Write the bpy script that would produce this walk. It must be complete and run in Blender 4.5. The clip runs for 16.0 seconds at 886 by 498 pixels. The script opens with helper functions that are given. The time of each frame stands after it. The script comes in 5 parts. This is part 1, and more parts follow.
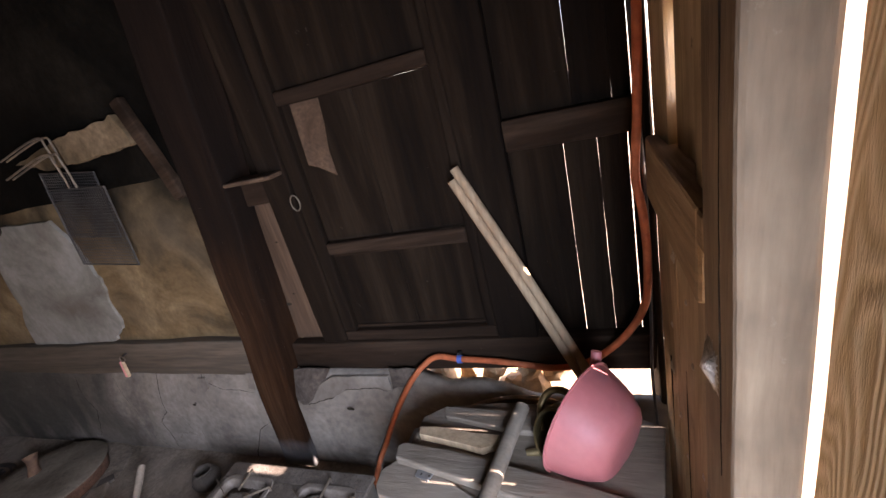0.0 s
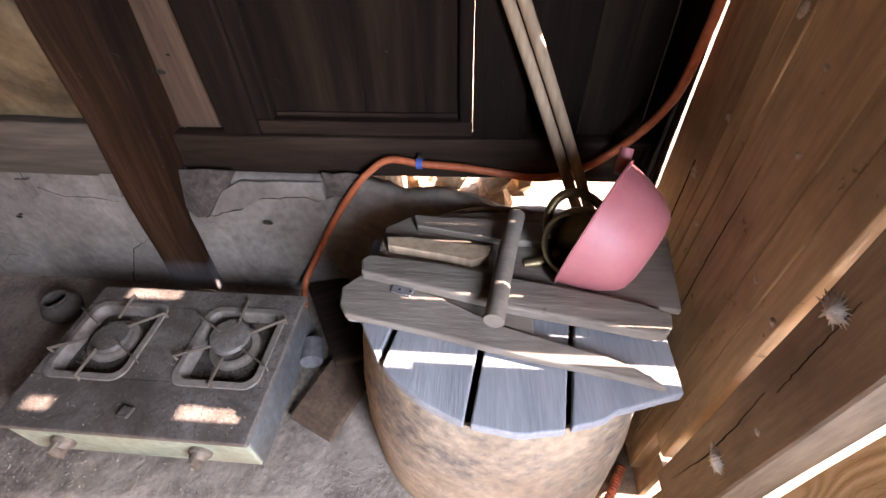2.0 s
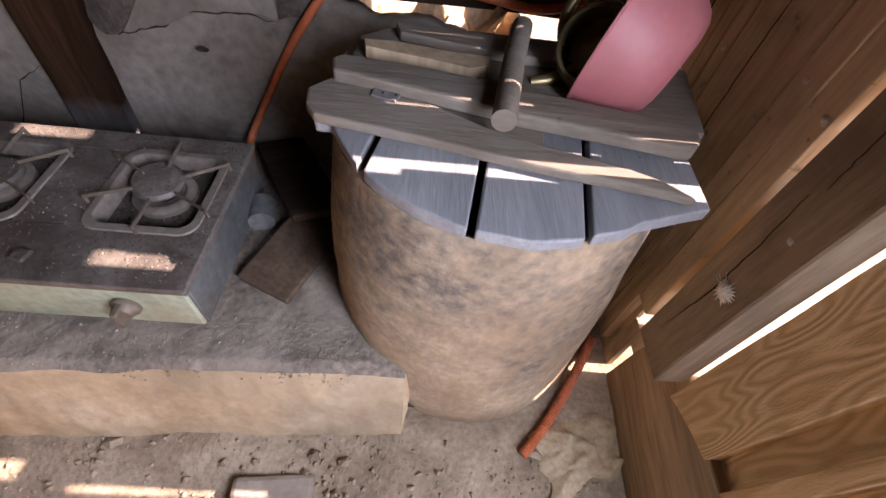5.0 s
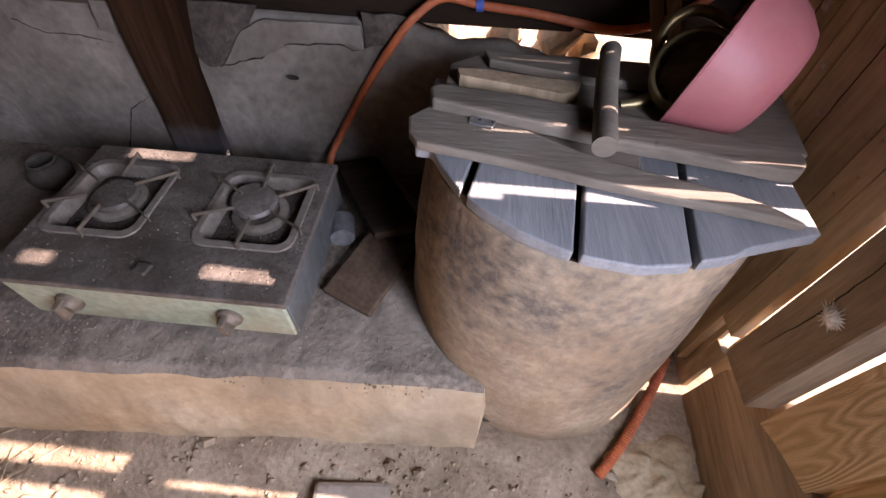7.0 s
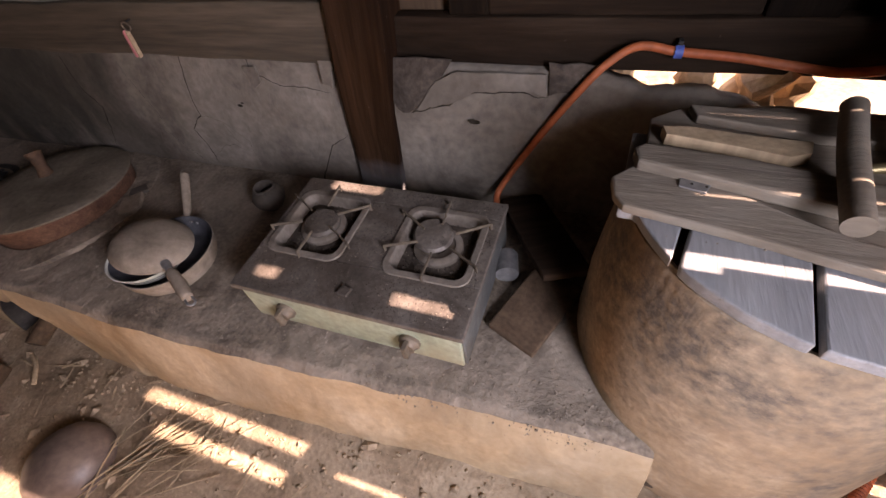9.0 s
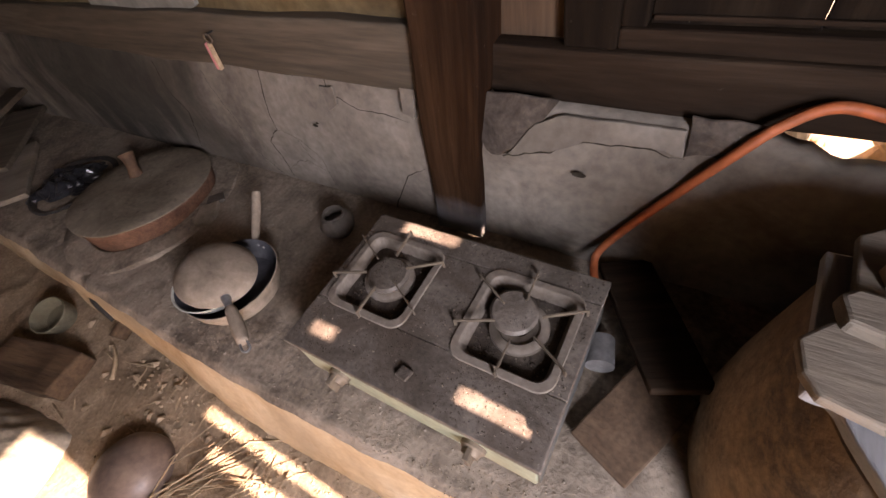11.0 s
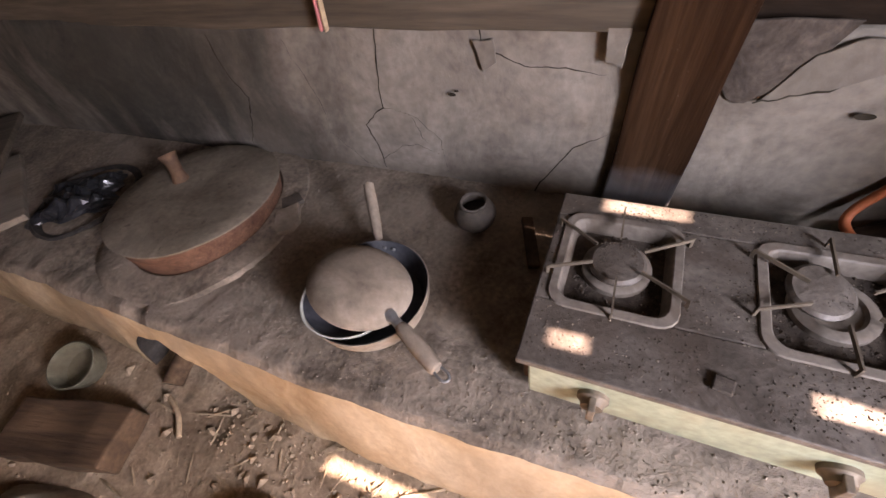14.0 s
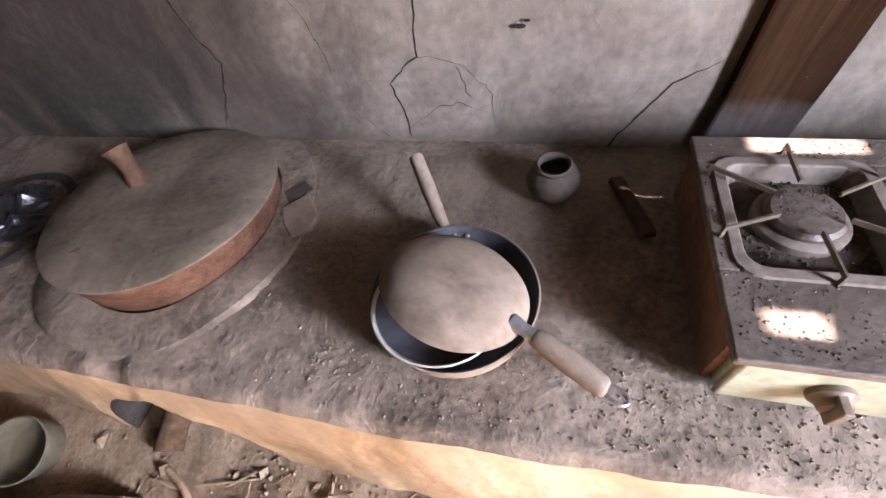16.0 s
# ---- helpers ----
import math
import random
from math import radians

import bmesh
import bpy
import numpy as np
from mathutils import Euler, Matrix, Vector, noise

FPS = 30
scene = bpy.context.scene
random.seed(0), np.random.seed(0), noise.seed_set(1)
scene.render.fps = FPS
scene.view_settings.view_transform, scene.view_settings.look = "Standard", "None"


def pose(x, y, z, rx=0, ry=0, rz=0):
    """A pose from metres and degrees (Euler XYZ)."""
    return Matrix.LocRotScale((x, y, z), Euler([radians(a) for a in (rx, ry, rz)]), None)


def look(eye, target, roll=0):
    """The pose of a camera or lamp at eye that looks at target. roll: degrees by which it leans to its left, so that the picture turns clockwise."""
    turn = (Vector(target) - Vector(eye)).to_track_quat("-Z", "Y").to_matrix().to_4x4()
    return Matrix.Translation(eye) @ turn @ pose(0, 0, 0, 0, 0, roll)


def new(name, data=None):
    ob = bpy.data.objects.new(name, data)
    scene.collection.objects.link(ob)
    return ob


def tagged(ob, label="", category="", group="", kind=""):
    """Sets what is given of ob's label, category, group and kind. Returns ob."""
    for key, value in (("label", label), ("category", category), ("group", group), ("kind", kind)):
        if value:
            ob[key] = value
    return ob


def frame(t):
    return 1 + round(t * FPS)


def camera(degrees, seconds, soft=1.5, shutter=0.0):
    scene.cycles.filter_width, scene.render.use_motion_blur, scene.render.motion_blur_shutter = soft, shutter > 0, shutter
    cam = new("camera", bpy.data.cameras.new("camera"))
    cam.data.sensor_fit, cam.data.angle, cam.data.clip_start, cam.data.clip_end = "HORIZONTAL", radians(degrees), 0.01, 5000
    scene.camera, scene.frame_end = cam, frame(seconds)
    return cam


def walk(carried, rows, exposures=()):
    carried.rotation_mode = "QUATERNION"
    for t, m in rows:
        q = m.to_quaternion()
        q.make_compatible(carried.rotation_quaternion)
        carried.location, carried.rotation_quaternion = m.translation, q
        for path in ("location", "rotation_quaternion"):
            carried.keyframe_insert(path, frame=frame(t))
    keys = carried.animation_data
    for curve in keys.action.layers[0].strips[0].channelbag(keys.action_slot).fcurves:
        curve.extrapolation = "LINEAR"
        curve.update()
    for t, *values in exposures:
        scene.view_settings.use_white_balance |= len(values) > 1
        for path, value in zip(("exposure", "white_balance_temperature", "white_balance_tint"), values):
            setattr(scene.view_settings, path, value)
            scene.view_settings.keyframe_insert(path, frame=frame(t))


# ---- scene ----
cam = camera(92.7, 16.0)
METRES, EYE, TILT, LEAN, TURN = 2.25, 1.42, -21.0, 13.3, 17.0
ROWS = [
    (0.0, 0.0, 0.0, 0.0, 0.0, 0.0, -0.0),
    (0.5, -0.0255, 0.03, -0.0154, -6.44, -1.18, -1.11),
    (1.0, -0.0765, 0.0734, -0.0281, -9.02, -6.19, -2.41),
    (1.5, -0.0913, 0.1051, -0.0501, -12.19, -13.06, -4.33),
    (2.0, -0.0878, 0.1257, -0.0737, -15.53, -20.68, -6.23),
    (2.5, -0.0897, 0.1373, -0.0972, -16.68, -25.81, -7.59),
    (3.0, -0.099, 0.1467, -0.123, -17.32, -27.46, -8.87),
    (3.5, -0.1014, 0.1494, -0.1584, -18.27, -28.37, -10.09),
    (4.0, -0.0982, 0.1478, -0.1822, -21.15, -28.37, -11.65),
    (6.5, -0.1244, 0.1519, -0.1785, -20.76, -27.84, -10.53),
    (7.0, -0.1404, 0.155, -0.177, -16.56, -27.96, -9.46),
    (7.5, -0.1533, 0.1572, -0.1739, -12.47, -28.13, -8.34),
    (8.0, -0.1697, 0.1564, -0.1691, -7.81, -28.19, -7.41),
    (8.5, -0.1926, 0.1531, -0.1599, -4.2, -28.02, -6.65),
    (11.0, -0.2224, 0.2743, -0.114, 10.3, -32.41, -6.62),
    (11.5, -0.2772, 0.2783, -0.1411, 10.55, -32.36, -5.96),
    (12.0, -0.342, 0.2773, -0.1721, 10.05, -32.06, -5.85),
    (12.5, -0.3831, 0.2878, -0.1995, 8.52, -31.56, -6.47),
    (13.0, -0.4197, 0.2906, -0.2136, 6.81, -31.14, -7.52),
    (13.5, -0.4423, 0.2913, -0.2079, 5.47, -30.73, -8.26),
    (14.0, -0.4599, 0.3206, -0.2073, 3.0, -30.46, -5.42),
    (14.5, -0.4871, 0.3672, -0.2288, 1.98, -31.51, -4.43),
    (15.0, -0.5109, 0.3904, -0.2334, 0.93, -33.14, -4.32),
    (15.5, -0.5302, 0.4069, -0.248, -2.6, -33.79, -3.54),
    (16.0, -0.5776, 0.4132, -0.2724, -6.87, -31.28, -2.98),
]
walk(cam, [(t, pose(0, 0, EYE, TILT, LEAN, TURN) @ pose(METRES * x, METRES * y, METRES * z, 90 + pitch, roll, yaw)) for t, x, y, z, yaw, pitch, roll in ROWS],
     [(0.0, 3.05, 7000, 30), (0.8, 3.62, 6800, 29), (1.5, 3.8, 6700, 29), (2.0, 3.25, 7000, 32), (2.7, 2.8, 6900, 33), (4.0, 2.5, 7300, 35), (6.5, 2.4, 6900, 35), (7.5, 2.4, 7300, 37), (8.5, 2.45, 7900, 39), (11.0, 3.05, 8500, 37), (12.2, 3.5, 6400, 31), (13.0, 3.55, 7300, 35), (14.0, 3.5, 8000, 37), (15.0, 3.5, 8300, 38), (15.5, 3.6, 7700, 38), (16.0, 4.3, 7300, 36)])

# ---- light ----
SUN_EL = 38.0
world = bpy.data.worlds.new("world")
scene.world = world
world.use_nodes = True
wn, wl = world.node_tree.nodes, world.node_tree.links
sky = wn.new("ShaderNodeTexSky")
sky.sky_type = "NISHITA"
sky.sun_disc = False
sky.sun_elevation = radians(SUN_EL)
sky.sun_rotation = radians(90)
wl.new(sky.outputs["Color"], wn["Background"].inputs["Color"])
wn["Background"].inputs["Strength"].default_value = 0.13
sun = new("sun", bpy.data.lights.new("sun", "SUN"))
sun.data.energy, sun.data.angle, sun.data.color = 5.0, radians(0.5), (1.0, 0.96, 0.9)
sun.matrix_world = look((10, 0.3, 10 * math.tan(radians(SUN_EL))), (0, 0.3, 0))
# daylight that falls in through the open doorway
sky_lamp = new("doorway_light", bpy.data.lights.new("doorway_light", "AREA"))
sky_lamp.data.shape, sky_lamp.data.size, sky_lamp.data.size_y = "RECTANGLE", 0.4, 0.75
sky_lamp.data.energy, sky_lamp.data.color = 8.5, (0.57, 0.78, 1.0)
sky_lamp.matrix_world = look((0.22, -0.38, 1.0), (-1.6, 0.3, 0.2))


# ---- materials ----
def material(name, colours, scale=6.0, rough=0.85, bump=0.3, stretch=(1, 1, 1), metal=0.0, fine=60.0, stain=None, spec=0.3, grit=0.55, flecks=None):
    """Mottled surface: colours along a coarse noise, a fine grain over it, bump from both. stretch runs the grain."""
    m = bpy.data.materials.new(name)
    m.use_nodes = True
    n, l = m.node_tree.nodes, m.node_tree.links
    b = n["Principled BSDF"]
    co = n.new("ShaderNodeTexCoord")
    info = n.new("ShaderNodeObjectInfo")
    off = n.new("ShaderNodeVectorMath")
    off.operation = "SCALE"
    off.inputs[0].default_value = (7.0, 13.0, 5.0)
    l.new(info.outputs["Random"], off.inputs["Scale"])
    add = n.new("ShaderNodeVectorMath")
    add.operation = "ADD"
    l.new(co.outputs["Object"], add.inputs[0])
    l.new(off.outputs[0], add.inputs[1])
    mp = n.new("ShaderNodeMapping")
    mp.inputs["Scale"].default_value = stretch
    l.new(add.outputs[0], mp.inputs["Vector"])
    big = n.new("ShaderNodeTexNoise")
    big.inputs["Scale"].default_value = scale
    big.inputs["Detail"].default_value = 8
    big.inputs["Roughness"].default_value = 0.65
    big.inputs["Distortion"].default_value = 0.6
    l.new(mp.outputs[0], big.inputs["Vector"])
    small = n.new("ShaderNodeTexNoise")
    small.inputs["Scale"].default_value = fine
    small.inputs["Detail"].default_value = 5
    l.new(mp.outputs[0], small.inputs["Vector"])
    ramp = n.new("ShaderNodeValToRGB")
    els = ramp.color_ramp.elements
    k = len(colours)
    while len(els) < k:
        els.new(0.5)
    for i, c in enumerate(colours):
        els[i].position = 0.32 + 0.36 * i / max(1, k - 1)
        els[i].color = (*c, 1)
    l.new(big.outputs["Fac"], ramp.inputs["Fac"])
    mul = n.new("ShaderNodeMix")
    mul.data_type, mul.blend_type = "RGBA", "MULTIPLY"
    mul.inputs["Factor"].default_value = grit
    g = n.new("ShaderNodeMapRange")
    g.inputs["From Min"].default_value, g.inputs["From Max"].default_value = 0.3, 0.7
    g.inputs["To Min"].default_value, g.inputs["To Max"].default_value = 0.55, 1.25
    l.new(small.outputs["Fac"], g.inputs["Value"])
    l.new(ramp.outputs["Color"], mul.inputs["A"])
    l.new(g.outputs[0], mul.inputs["B"])
    colour = mul.outputs["Result"]
    if stain:
        sc, amount, col = stain
        st = n.new("ShaderNodeTexNoise")
        st.inputs["Scale"].default_value = sc
        st.inputs["Detail"].default_value = 6
        l.new(add.outputs[0], st.inputs["Vector"])
        mr = n.new("ShaderNodeMapRange")
        mr.inputs["From Min"].default_value, mr.inputs["From Max"].default_value = 0.48, 0.66
        mr.inputs["To Max"].default_value = amount
        l.new(st.outputs["Fac"], mr.inputs["Value"])
        mx = n.new("ShaderNodeMix")
        mx.data_type = "RGBA"
        l.new(mr.outputs[0], mx.inputs["Factor"])
        l.new(colour, mx.inputs["A"])
        mx.inputs["B"].default_value = (*col, 1)
        colour = mx.outputs["Result"]
    if flecks:
        sc, lo, hi, amount, col = flecks
        ft = n.new("ShaderNodeTexNoise")
        ft.inputs["Scale"].default_value = sc
        ft.inputs["Detail"].default_value = 10
        ft.inputs["Roughness"].default_value = 0.7
        l.new(add.outputs[0], ft.inputs["Vector"])
        fr = n.new("ShaderNodeMapRange")
        fr.inputs["From Min"].default_value, fr.inputs["From Max"].default_value = lo, hi
        fr.inputs["To Max"].default_value = amount
        l.new(ft.outputs["Fac"], fr.inputs["Value"])
        fx = n.new("ShaderNodeMix")
        fx.data_type = "RGBA"
        l.new(fr.outputs[0], fx.inputs["Factor"])
        l.new(colour, fx.inputs["A"])
        fx.inputs["B"].default_value = (*col, 1)
        colour = fx.outputs["Result"]
    l.new(colour, b.inputs["Base Color"])
    b.inputs["Roughness"].default_value = rough
    b.inputs["Metallic"].default_value = metal
    b.inputs["Specular IOR Level"].default_value = spec
    if bump:
        s = n.new("ShaderNodeMath")
        s.operation = "MULTIPLY_ADD"
        s.inputs[1].default_value = 0.35
        l.new(small.outputs["Fac"], s.inputs[0])
        l.new(big.outputs["Fac"], s.inputs[2])
        bp = n.new("ShaderNodeBump")
        bp.inputs["Strength"].default_value = bump
        bp.inputs["Distance"].default_value = 0.012
        l.new(s.outputs[0], bp.inputs["Height"])
        l.new(bp.outputs[0], b.inputs["Normal"])
    return m


UP = (9, 9, 0.7)      # grain that runs upwards
ALONG = (0.7, 9, 9)   # grain along x
DEEP = (9, 0.7, 9)    # grain along y
soot = dict(scale=1.2, fine=12, rough=0.85, bump=0.35, spec=0.06, grit=0.35, flecks=(30, 0.66, 0.72, 0.5, (0.1, 0.08, 0.06)))
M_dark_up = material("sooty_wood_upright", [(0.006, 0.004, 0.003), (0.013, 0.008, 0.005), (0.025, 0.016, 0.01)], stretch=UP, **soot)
# sooty too, but lighter: the lit upper edges of rails are put into the colour
M_dark_x = material("sooty_wood_lengthwise_lit", [(0.014, 0.0085, 0.0055), (0.030, 0.018, 0.0115), (0.058, 0.037, 0.024)], stretch=ALONG, **soot)
M_post = material("brown_post_wood", [(0.010, 0.0045, 0.0024), (0.028, 0.0125, 0.0062), (0.062, 0.03, 0.0155)], stretch=UP, scale=1.0, fine=10, bump=0.45, rough=0.95, spec=0.04, flecks=(38, 0.66, 0.72, 0.6, (0.26, 0.22, 0.18)))
M_board = material("tan_board", [(0.045, 0.025, 0.013), (0.08, 0.046, 0.026), (0.12, 0.072, 0.042)], stretch=UP, scale=1.0, fine=10, bump=0.3)
M_door_up = material("weathered_plank", [(0.36, 0.26, 0.15), (0.52, 0.39, 0.24), (0.62, 0.49, 0.32)], stretch=(6, 6, 0.8), scale=1.5, fine=16, grit=0.35, bump=0.4, stain=(4.5, 0.6, (0.15, 0.11, 0.072)), flecks=(22, 0.63, 0.68, 0.6, (0.1, 0.075, 0.05)))
M_door_y = material("weathered_beam", [(0.24, 0.16, 0.09), (0.38, 0.265, 0.155), (0.5, 0.37, 0.23)], stretch=DEEP, scale=1.1, fine=12, bump=0.5)
M_plaster = material("clay_plaster", [(0.13, 0.105, 0.082), (0.205, 0.17, 0.135), (0.27, 0.23, 0.185)], scale=4.5, fine=45, bump=0.5, rough=0.9, stain=(2.2, 0.6, (0.1, 0.08, 0.06)), spec=0.15, grit=0.4, flecks=(11, 0.6, 0.7, 0.5, (0.1, 0.08, 0.06)))
M_plaster_up = material("yellow_earth_plaster", [(0.05, 0.032, 0.0145), (0.15, 0.10, 0.048), (0.25, 0.178, 0.095)], scale=3.2, fine=60, bump=0.3, grit=0.3, rough=0.95, stain=(2.3, 0.6, (0.1, 0.08, 0.055)), spec=0.1)
M_hearth = material("dusty_hearth_clay", [(0.12, 0.092, 0.068), (0.2, 0.155, 0.115), (0.28, 0.22, 0.165)], scale=9, fine=75, bump=0.8, rough=0.9, stain=(3, 0.6, (0.31, 0.245, 0.185)), spec=0.2, grit=0.8, flecks=(30, 0.62, 0.7, 0.6, (0.09, 0.07, 0.05)))
M_hearth_front = material("clay_render", [(0.34, 0.22, 0.12), (0.46, 0.325, 0.195), (0.55, 0.42, 0.28)], scale=3, fine=60, bump=0.35, rough=0.95, stain=(3.4, 0.5, (0.24, 0.18, 0.12)), spec=0.1, grit=0.25)
M_earth = material("earth_floor", [(0.20, 0.14, 0.09), (0.30, 0.215, 0.14), (0.39, 0.295, 0.20)], scale=5, fine=80, bump=0.9, rough=0.98, spec=0.1)
M_soil = material("sunlit_soil", [(0.25, 0.19, 0.12), (0.34, 0.26, 0.17), (0.42, 0.33, 0.22)], scale=3, fine=40, bump=0.6, spec=0.1)
M_drum = material("stained_clay_drum", [(0.27, 0.18, 0.105), (0.36, 0.255, 0.16), (0.44, 0.325, 0.215)], scale=4, fine=60, bump=0.5, rough=0.92, grit=0.45, stain=(6, 0.5, (0.22, 0.135, 0.075)), spec=0.15)
M_lid = material("grey_lid_plank", [(0.185, 0.185, 0.187), (0.225, 0.222, 0.22), (0.27, 0.265, 0.258)], stretch=(6, 0.6, 6), scale=2.0, fine=30, grit=0.3, flecks=(40, 0.64, 0.7, 0.5, (0.1, 0.09, 0.08)), bump=0.3, rough=0.5, spec=0.5)
M_lid_x = material("dusty_cross_plank", [(0.125, 0.096, 0.07), (0.185, 0.146, 0.108), (0.245, 0.197, 0.148)], stretch=(0.8, 5, 5), scale=2.4, grit=0.35, fine=26, bump=0.35, rough=0.8, spec=0.25, stain=(7, 0.45, (0.24, 0.205, 0.165)), flecks=(30, 0.63, 0.69, 0.6, (0.07, 0.055, 0.042)))
M_stick = material("bare_stick", [(0.3, 0.2, 0.12), (0.4, 0.28, 0.17), (0.48, 0.35, 0.22)], stretch=UP, scale=1.2, fine=10, bump=0.2)
M_pink = material("pink_plastic", [(0.41, 0.12, 0.118), (0.45, 0.138, 0.135), (0.49, 0.16, 0.157)], scale=5, fine=60, bump=0.03, rough=0.5, spec=0.4, grit=0.12, stain=(7, 0.35, (0.42, 0.2, 0.18)))
M_brass = material("dull_brass", [(0.16, 0.11, 0.05), (0.26, 0.19, 0.09), (0.34, 0.26, 0.14)], scale=5, fine=40, bump=0.1, rough=0.42, metal=0.8)
M_hose = material("orange_rubber", [(0.42, 0.095, 0.035), (0.5, 0.125, 0.045), (0.55, 0.16, 0.07)], scale=5, fine=50, bump=0.1, rough=0.55)
M_stove_top = material("dusty_stove_top", [(0.075, 0.058, 0.045), (0.135, 0.108, 0.086), (0.20, 0.165, 0.135)], scale=9, fine=90, bump=0.4, rough=0.5, metal=0.1, stain=(7, 0.5, (0.07, 0.046, 0.032)), flecks=(60, 0.58, 0.66, 0.6, (0.05, 0.036, 0.026)))
M_rim = material("beige_well_rim", [(0.13, 0.102, 0.078), (0.19, 0.154, 0.122), (0.25, 0.208, 0.168)], scale=9, fine=80, bump=0.2, rough=0.55, stain=(9, 0.6, (0.14, 0.1, 0.07)))
M_stove_front = material("pale_green_enamel", [(0.24, 0.25, 0.165), (0.33, 0.36, 0.25), (0.42, 0.44, 0.32)], scale=5, fine=60, bump=0.12, rough=0.4, stain=(6, 0.6, (0.3, 0.22, 0.12)), spec=0.5)
M_web = material("matted_cobweb", [(0.55, 0.49, 0.40), (0.68, 0.62, 0.53), (0.78, 0.73, 0.65)], scale=20, fine=120, bump=0.5, rough=1.0, spec=0.05)
M_cloth = material("dusty_cloth", [(0.3, 0.21, 0.12), (0.4, 0.29, 0.17), (0.48, 0.36, 0.23)], scale=8, fine=90, bump=0.4, rough=1.0, spec=0.05)
M_sack = material("grey_plastic_sack", [(0.20, 0.165, 0.12), (0.27, 0.225, 0.165), (0.34, 0.29, 0.22)], scale=6, fine=60, bump=0.4, rough=0.6)
M_white = material("yellowed_white_enamel", [(0.42, 0.42, 0.36), (0.55, 0.55, 0.47), (0.64, 0.63, 0.55)], scale=6, fine=60, bump=0.05, rough=0.4, stain=(8, 0.5, (0.25, 0.2, 0.14)))
M_log = material("split_log_wood", [(0.05, 0.028, 0.015), (0.09, 0.052, 0.028), (0.14, 0.084, 0.046)], stretch=ALONG, scale=1.2, fine=10, bump=0.6)
M_crack = material("crack_shadow_clay", [(0.022, 0.017, 0.013), (0.034, 0.027, 0.02), (0.05, 0.04, 0.03)], scale=20, fine=60, bump=0.2, rough=1.0, spec=0.0)
M_dust = material("dust_crumbs", [(0.14, 0.11, 0.085), (0.22, 0.175, 0.135), (0.32, 0.26, 0.2)], scale=30, fine=90, bump=0.4, rough=1.0, spec=0.05)
M_straw = material("dry_twigs", [(0.2, 0.135, 0.08), (0.3, 0.215, 0.13), (0.4, 0.3, 0.19)], scale=12, fine=60, bump=0.3, rough=0.9)
M_stone = material("pale_rubble", [(0.30, 0.19, 0.10), (0.45, 0.30, 0.17), (0.56, 0.41, 0.25)], scale=8, fine=60, bump=0.5, rough=0.95)
M_gourd = material("dark_gourd_skin", [(0.09, 0.062, 0.05), (0.13, 0.092, 0.072), (0.19, 0.137, 0.105)], scale=5, fine=50, bump=0.08, rough=0.48, spec=0.5)
M_pan = material("grey_pan_metal", [(0.2, 0.19, 0.18), (0.28, 0.27, 0.26), (0.36, 0.35, 0.33)], scale=6, fine=60, bump=0.08, rough=0.38, metal=0.6)
M_dusted = material("thick_dust_coat", [(0.17, 0.13, 0.095), (0.25, 0.195, 0.145), (0.32, 0.255, 0.195)], scale=9, fine=70, bump=0.3, rough=1.0, spec=0.05, grit=0.25)
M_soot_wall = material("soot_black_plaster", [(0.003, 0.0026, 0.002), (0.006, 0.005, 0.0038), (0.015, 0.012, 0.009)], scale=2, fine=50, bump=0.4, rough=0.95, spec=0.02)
M_wire = material("rusty_wire", [(0.1, 0.075, 0.055), (0.16, 0.12, 0.085), (0.22, 0.17, 0.12)], scale=9, fine=60, bump=0.2, rough=0.6, metal=0.3)
M_blue = material("blue_plastic", [(0.05, 0.09, 0.3), (0.07, 0.12, 0.38), (0.09, 0.15, 0.42)], scale=8, fine=60, bump=0.05, rough=0.4)
M_rust = material("rusted_iron", [(0.08, 0.045, 0.03), (0.15, 0.08, 0.045), (0.2, 0.11, 0.06)], scale=7, fine=60, bump=0.4, rough=0.8, metal=0.2)
M_band = material("red_brown_wood_band", [(0.08, 0.035, 0.02), (0.13, 0.06, 0.034), (0.19, 0.095, 0.056)], stretch=ALONG, scale=3, fine=20, bump=0.3)
M_grime = material("dark_grime", [(0.05, 0.038, 0.03), (0.085, 0.066, 0.052), (0.13, 0.102, 0.08)], scale=14, fine=90, bump=0.5, rough=0.95, spec=0.1)
M_pan_in = material("blackened_pan_lining", [(0.045, 0.046, 0.052), (0.07, 0.07, 0.078), (0.1, 0.1, 0.105)], scale=7, fine=60, bump=0.1, rough=0.5, metal=0.2)
M_lid_dust = material("olive_dust_on_wood", [(0.12, 0.095, 0.068), (0.18, 0.145, 0.106), (0.25, 0.2, 0.15)], scale=6, fine=70, bump=0.3, rough=1.0, spec=0.05, grit=0.35, flecks=(26, 0.6, 0.68, 0.6, (0.07, 0.052, 0.038)))
M_jar = material("brown_clay_ware", [(0.06, 0.047, 0.037), (0.095, 0.076, 0.06), (0.13, 0.106, 0.085)], scale=8, fine=60, bump=0.15, rough=0.7, spec=0.25)
M_olive = material("grimy_olive_glaze", [(0.08, 0.074, 0.048), (0.13, 0.12, 0.082), (0.2, 0.185, 0.13)], scale=7, fine=60, bump=0.08, rough=0.5, stain=(8, 0.5, (0.1, 0.08, 0.05)))
M_jamb = material("weathered_jamb", [(0.17, 0.122, 0.078), (0.28, 0.205, 0.135), (0.38, 0.29, 0.195)], stretch=(6, 6, 0.9), scale=1.4, fine=16, grit=0.4, bump=0.5, stain=(5, 0.5, (0.09, 0.066, 0.046)), flecks=(26, 0.64, 0.70, 0.5, (0.36, 0.30, 0.22)))
